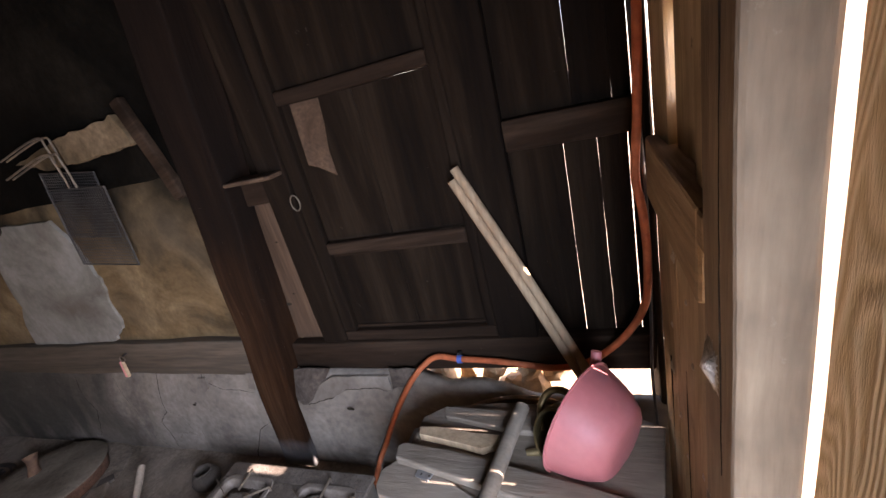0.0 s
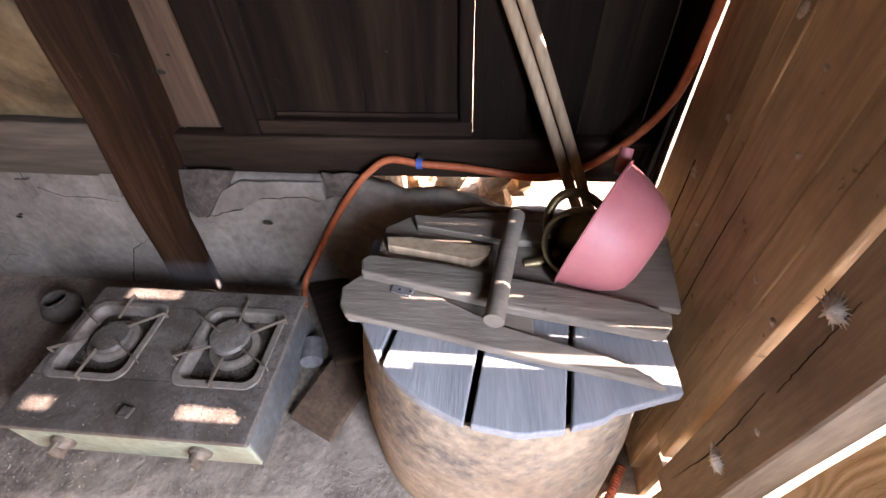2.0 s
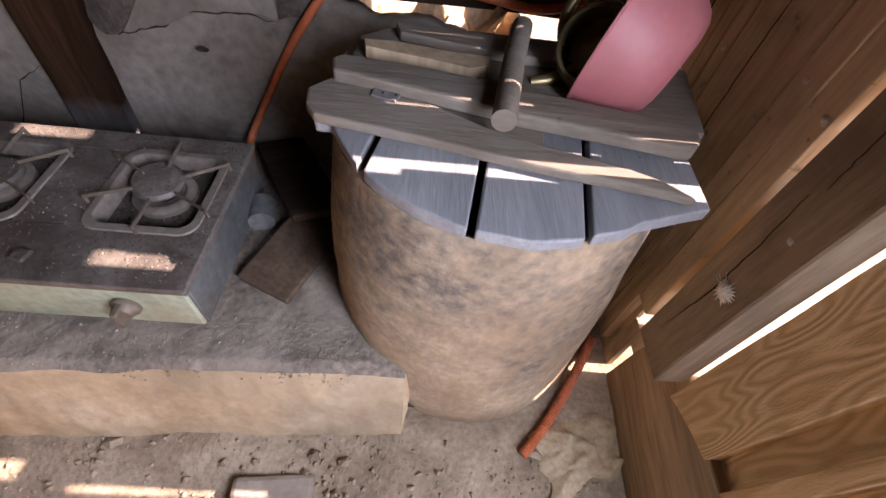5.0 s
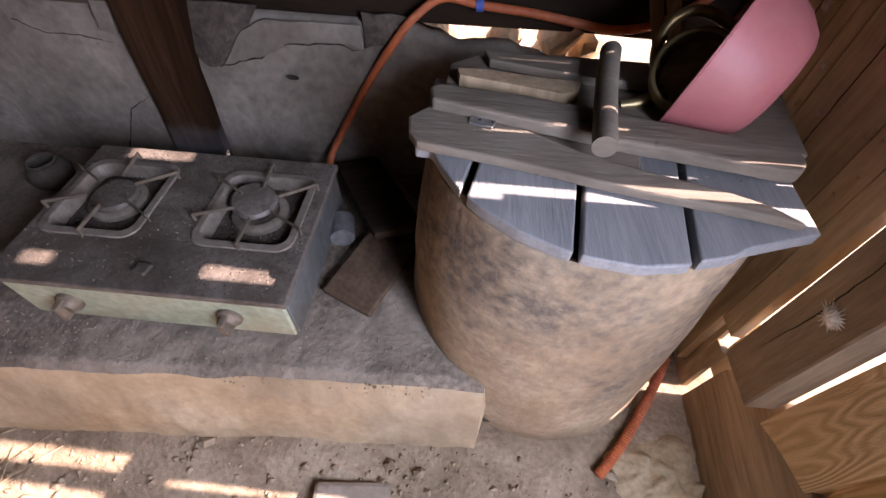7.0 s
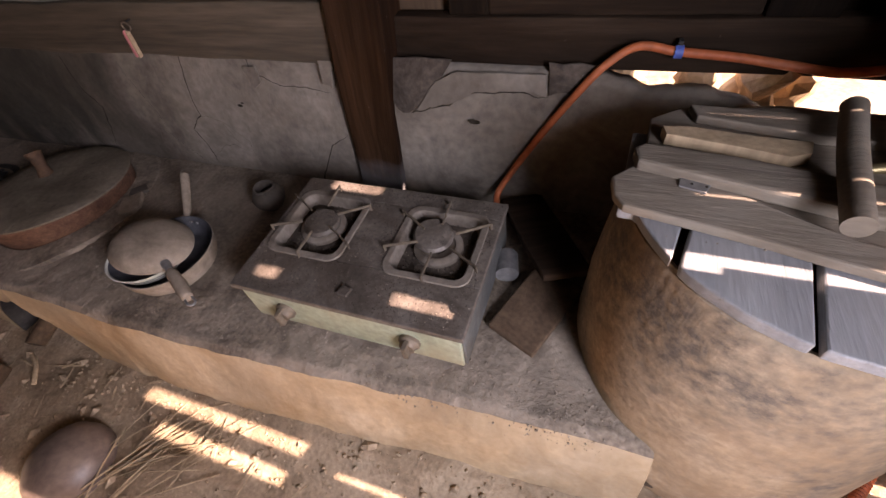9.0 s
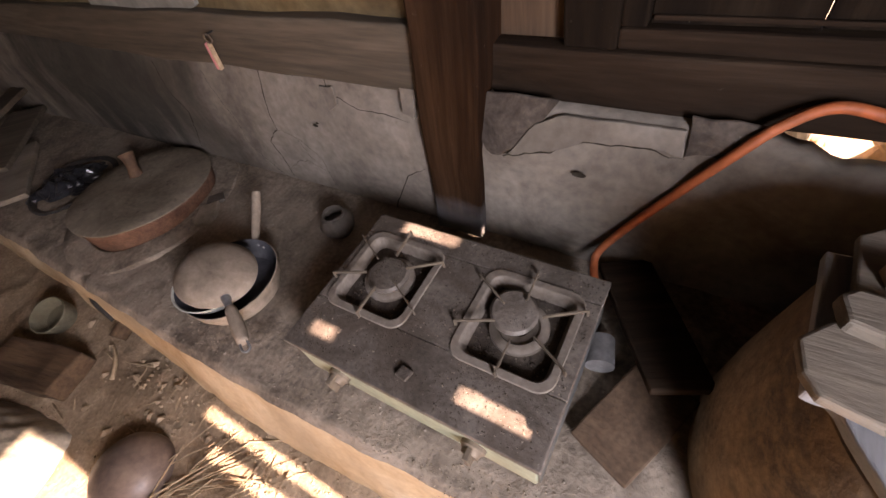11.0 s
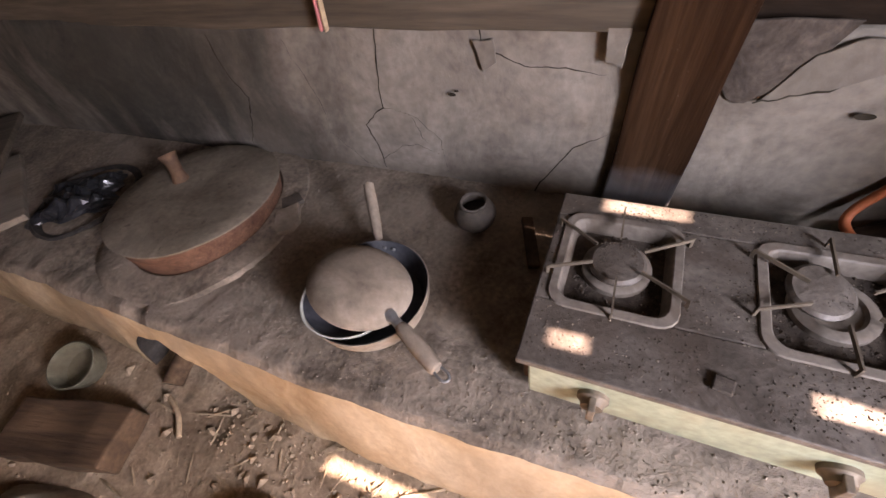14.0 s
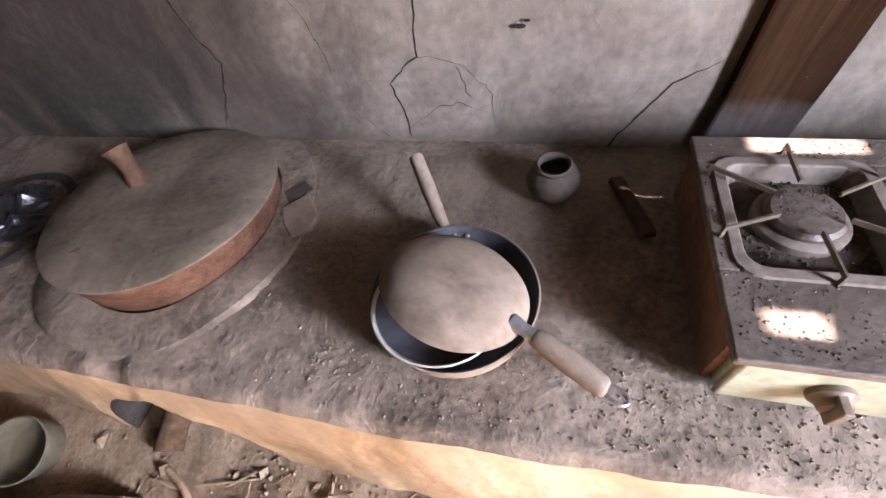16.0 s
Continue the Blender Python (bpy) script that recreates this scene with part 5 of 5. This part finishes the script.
# ---- things on the floor ----
ball = tagged(empty("gourd_bowl", pose(-1.89, -0.03, -0.165, 0, 0, 20)), "dark polished gourd bowl turned upside down on the earth", "bowl")
lathe("shell", [(0.118, 0.0), (0.12, 0.02), (0.112, 0.055), (0.085, 0.085), (0.045, 0.1), (0.001, 0.105)], M_gourd, n=48, parent=ball, closed=False)
bowl = tagged(empty("white_bowl", pose(-2.765, 0.175, -0.125, 14, 12, 0)), "yellowed white bowl tilted on the earth floor", "bowl")
lathe("bowl", [(0.0, -0.035), (0.055, -0.035), (0.066, -0.02), (0.076, 0.045), (0.072, 0.046), (0.062, -0.016), (0.0, -0.027)], M_olive, n=40, parent=bowl, closed=False)
tagged(rough_box("split_log", (-0.21, -0.085, -0.04), (0.21, 0.085, 0.04), M_log, amount=0.012, scale=8, seg=0.03, bevel=0.008, m=pose(-2.60, 0.01, -0.125, 0, -2, 14)), "thick split brown log lying on the floor", "log")
tagged(tube("round_billet", [(-2.42, 0.235, -0.15), (-2.43, 0.29, -0.14), (-2.44, 0.36, -0.13)], 0.032, M_log, n=14), "round billet end in the fire mouth", "log")
tagged(tube("pale_stick", [(-2.40, 0.20, -0.155), (-2.33, 0.17, -0.15), (-2.28, 0.12, -0.155)], 0.008, M_stick, n=8), "pale peeled stick on the floor", "stick")


def sack():
    nx = 26
    verts, faces = [], []
    for j in range(nx + 1):
        for i in range(nx + 1):
            u, v = 2 * i / nx - 1, 2 * j / nx - 1
            d = min(1.0, math.hypot(u, v) if math.hypot(u, v) > 0 else 0)
            x, y = 0.26 * u * (1 - 0.25 * v * v) ** 0.5, 0.17 * v * (1 - 0.25 * u * u) ** 0.5
            h = 0.10 * max(0.0, 1 - max(abs(u), abs(v)) ** 3)
            a = math.atan2(v, u + 1.2)
            verts.append((x, y, h * (1 + 0.07 * math.sin(a * 34 + 3 * noise.noise(Vector((u * 2, v * 2, 0)))) + 0.2 * noise.noise(Vector((u * 2.5, v * 2.5, 4))))))
    faces = [(j * (nx + 1) + i, j * (nx + 1) + i + 1, (j + 1) * (nx + 1) + i + 1, (j + 1) * (nx + 1) + i) for j in range(nx) for i in range(nx)]
    ob = mesh_object("sack", verts, faces, M_sack, smooth=True)
    ob.matrix_basis = pose(-2.43, -0.255, -0.168, 0, 0, 10)
    tagged(ob, "crumpled grey sack with pleats lying on the floor", "sack")


sack()


def tray():
    root = tagged(empty("tin_tray", pose(-0.645, 0.165, -0.135, 0, 0, 5)), "shallow pale tin tray upside down in the dirt", "tray")
    slab("base", [(-0.09, -0.06), (0.09, -0.06), (0.09, 0.06), (-0.09, 0.06)], 0.0, 0.03, M_dusted, parent=root, bevel=0.012)


tray()


def ribbed_hose():
    ends = [Vector(p) for p in ((-0.10, 0.275, -0.03), (0.0, 0.375, -0.022), (0.11, 0.57, -0.012))]
    pts, radii = [], []
    for k in range(101):
        t = k / 100
        pts.append((1 - t) ** 2 * ends[0] + 2 * t * (1 - t) * ends[1] + t * t * ends[2])
        radii.append(0.0125 if k % 2 else 0.0098)
    tagged(tube("ribbed_hose", pts, 0.011, M_hose, n=12, resolution=1, radii=radii), "ribbed orange drain hose beside the drum", "hose")


ribbed_hose()


def cloth():
    n = 24
    verts = []
    for j in range(n + 1):
        for i in range(n + 1):
            u, v = i / n - 0.5, j / n - 0.5
            p = Vector((u * 3, v * 3, 2))
            x = 0.20 * u * (1 + 0.4 * noise.noise(p))
            y = 0.14 * v * (1 + 0.5 * noise.noise(p + Vector((9, 0, 0))))
            edge = max(0.0, 1 - (2 * max(abs(u), abs(v))) ** 4)
            verts.append((x, y, edge * (0.016 + 0.03 * abs(noise.noise(p * 1.5))) + 0.002))
    faces = [(j * (n + 1) + i, j * (n + 1) + i + 1, (j + 1) * (n + 1) + i + 1, (j + 1) * (n + 1) + i) for j in range(n) for i in range(n)]
    ob = mesh_object("rag", verts, faces, M_cloth, smooth=True)
    ob.matrix_basis = pose(0.04, 0.29, -0.045, 0, 0, 20)
    tagged(ob, "crumpled brown rag on the earth by the drum", "rag")


cloth()


def scatter(name, label, category, count, place, size, mat, seed, long=1.0):
    """Many small crumbs or twigs as one mesh."""
    rnd = random.Random(seed)
    verts, faces = [], []
    for _ in range(count):
        x, y, z = place(rnd)
        while noise.noise(Vector((x, y, seed)) * 8) < rnd.uniform(-0.5, 0.4):
            x, y, z = place(rnd)
        s = size * (0.4 + 1.5 * rnd.random() ** 3)
        a, tilt = rnd.uniform(0, math.pi * 2), rnd.uniform(-0.25, 0.25)
        l = s * long * rnd.uniform(0.6, 1.4)
        m = Matrix.Translation((x, y, z + s * 0.3)) @ Matrix.Rotation(a, 4, "Z") @ Matrix.Rotation(tilt, 4, "Y")
        k = len(verts)
        for dx, dy, dz in ((-l, 0, -s * .5), (-l * .6, s, 0), (l * .7, s * .8, 0), (l, -s * .2, -s * .2), (0, -s, 0), (0, 0, s)):
            verts.append(m @ Vector((dx * rnd.uniform(.8, 1.2), dy * rnd.uniform(.7, 1.2), dz)))
        faces += [(k, k + 1, k + 5), (k + 1, k + 2, k + 5), (k + 2, k + 3, k + 5), (k + 3, k + 4, k + 5), (k + 4, k, k + 5), (k, k + 4, k + 3, k + 2, k + 1)]
    return tagged(mesh_object(name, verts, faces, mat), label, category, kind="stuff")


def on_floor(x0, x1, y0, y1):
    def place(rnd):
        x, y = rnd.uniform(x0, x1), rnd.uniform(y0, y1)
        return x, y, floor_height(x, y)
    return place


def on_hearth(x0, x1, y0, y1):
    def place(rnd):
        x, y = rnd.uniform(x0, x1), rnd.uniform(y0, y1)
        return x, y, hearth_top(x, y)
    return place


scatter("floor_crumbs", "earth crumbs and chips strewn over the floor", "debris", 3200, on_floor(-3.2, 0.1, -0.5, 0.32), 0.0027, M_earth, 1)
scatter("floor_clods", "clods and small stones along the hearth foot", "debris", 800, on_floor(-2.2, 0.05, 0.10, 0.29), 0.0045, M_earth, 2)
scatter("floor_chips", "flat clay chips and bark on the trodden earth", "debris", 420, on_floor(-2.9, 0.2, -0.3, 0.30), 0.0085, M_earth, 21, long=1.5)
scatter("hearth_crumbs", "dust crumbs lying on the hearth", "debris", 2600, on_hearth(-2.6, -0.45, 0.33, 0.98), 0.0017, M_dust, 3)
scatter("hearth_edge_clods", "broken clay crumbs along the hearth edge", "debris", 2200, on_hearth(-2.0, -0.45, 0.345, 0.46), 0.0015, M_dusted, 4)
def on_stove(rnd):
    x, y = rnd.uniform(-1.36, -0.775), rnd.uniform(0.445, 0.832)
    sunk = 0.555 < y < 0.782 and (-1.345 < x < -1.131 or -1.015 < x < -0.799)
    return x, y, 0.2895 if sunk else 0.3155


scatter("stove_dirt", "rust flakes and crumbs on the stove top", "debris", 6000, on_stove, 0.0012, M_grime, 5)
scatter("stove_ash", "pale ash crumbs lying on the stove", "debris", 1500, on_stove, 0.0012, M_dust, 15)
scatter("burner_dirt", "crumbs lying on the burner caps", "debris", 420, lambda r: (r.choice((-1.238, -0.925)) + r.uniform(-0.034, 0.034), 0.681 + r.uniform(-0.02, 0.036), 0.3205), 0.0013, M_grime, 16)
scatter("stove_well_dirt", "dirt crumbs heaped in the burner wells", "debris", 900, lambda r: (r.choice((-1.238, -0.907)) + r.uniform(-0.09, 0.09), r.uniform(0.575, 0.765), 0.2895), 0.0022, M_grime, 6)
scatter("lid_crumbs", "dirt crumbs on the drum lid", "debris", 120, lambda r: (r.uniform(-0.48, -0.05), r.uniform(0.52, 0.74), 0.606), 0.0014, M_dust, 7)
scatter("cauldron_lid_crumbs", "crumbs on the cauldron lid", "debris", 300, lambda r: (-2.435 + r.uniform(-0.17, 0.17), 0.695 + r.uniform(-0.17, 0.17), 0.219), 0.0022, M_grime, 8)
scatter("floor_twigs", "dry twigs and stalks lying on the floor", "twigs", 120, on_floor(-2.7, -1.3, -0.1, 0.28), 0.003, M_straw, 9, long=16)


def twig_bundle():
    rnd = random.Random(12)
    root = tagged(empty("kindling"), "bundle of dry stalks on the floor before the hearth", "kindling", kind="stuff")
    for k in range(30):
        x, y = -1.60 + rnd.gauss(0, 0.11), 0.08 + rnd.gauss(0, 0.05)
        a = radians(62 + rnd.gauss(0, 26))
        l = rnd.uniform(0.06, 0.17)
        z = floor_z(x, y) + 0.012 + rnd.uniform(0, 0.03)
        d = Vector((math.cos(a), math.sin(a), rnd.gauss(0, 0.08)))
        p = Vector((x, y, z))
        tube("stalk", [p - d * l, p + Vector((0, 0, 0.006)), p + d * l], rnd.uniform(0.0014, 0.0028), M_straw, parent=root, n=5, resolution=2)


twig_bundle()

# broken stones in daylight behind the hole in the wall
def stone(m, seed, s):
    verts, faces = [], []
    bm = bmesh.new()
    bmesh.ops.create_icosphere(bm, subdivisions=2, radius=1.0)
    me = bpy.data.meshes.new("rubble_stone")
    for v in bm.verts:
        v.co = wobble(Vector((v.co.x * s[0], v.co.y * s[1], v.co.z * s[2])), 0.5 * min(s), 1.3 / max(s), seed)
    bm.to_mesh(me)
    bm.free()
    me.materials.append(M_stone)
    ob = new("rubble_stone", me)
    ob.matrix_basis = m
    return tagged(ob, "pale broken rubble stone outside the wall", "stone", group="rubble stones")


rr = random.Random(5)
for k in range(26):
    x = rr.uniform(-0.72, -0.18)
    row = k % 3
    stone(pose(x, 1.125 + 0.08 * row + rr.uniform(0, 0.05), 0.47 - 0.09 * row + rr.uniform(-0.05, 0.07), rr.uniform(0, 90), rr.uniform(0, 90), rr.uniform(0, 180)), k * 1.3, (rr.uniform(0.04, 0.09), rr.uniform(0.03, 0.06), rr.uniform(0.025, 0.05)))
tagged(rough_box("rubble_bank", (-0.9, 1.12, -0.25), (-0.15, 1.5, 0.36), M_stone, amount=0.04, scale=6, seg=0.05, bevel=0), "bank of rubble and earth behind the wall", "bank", kind="structure")
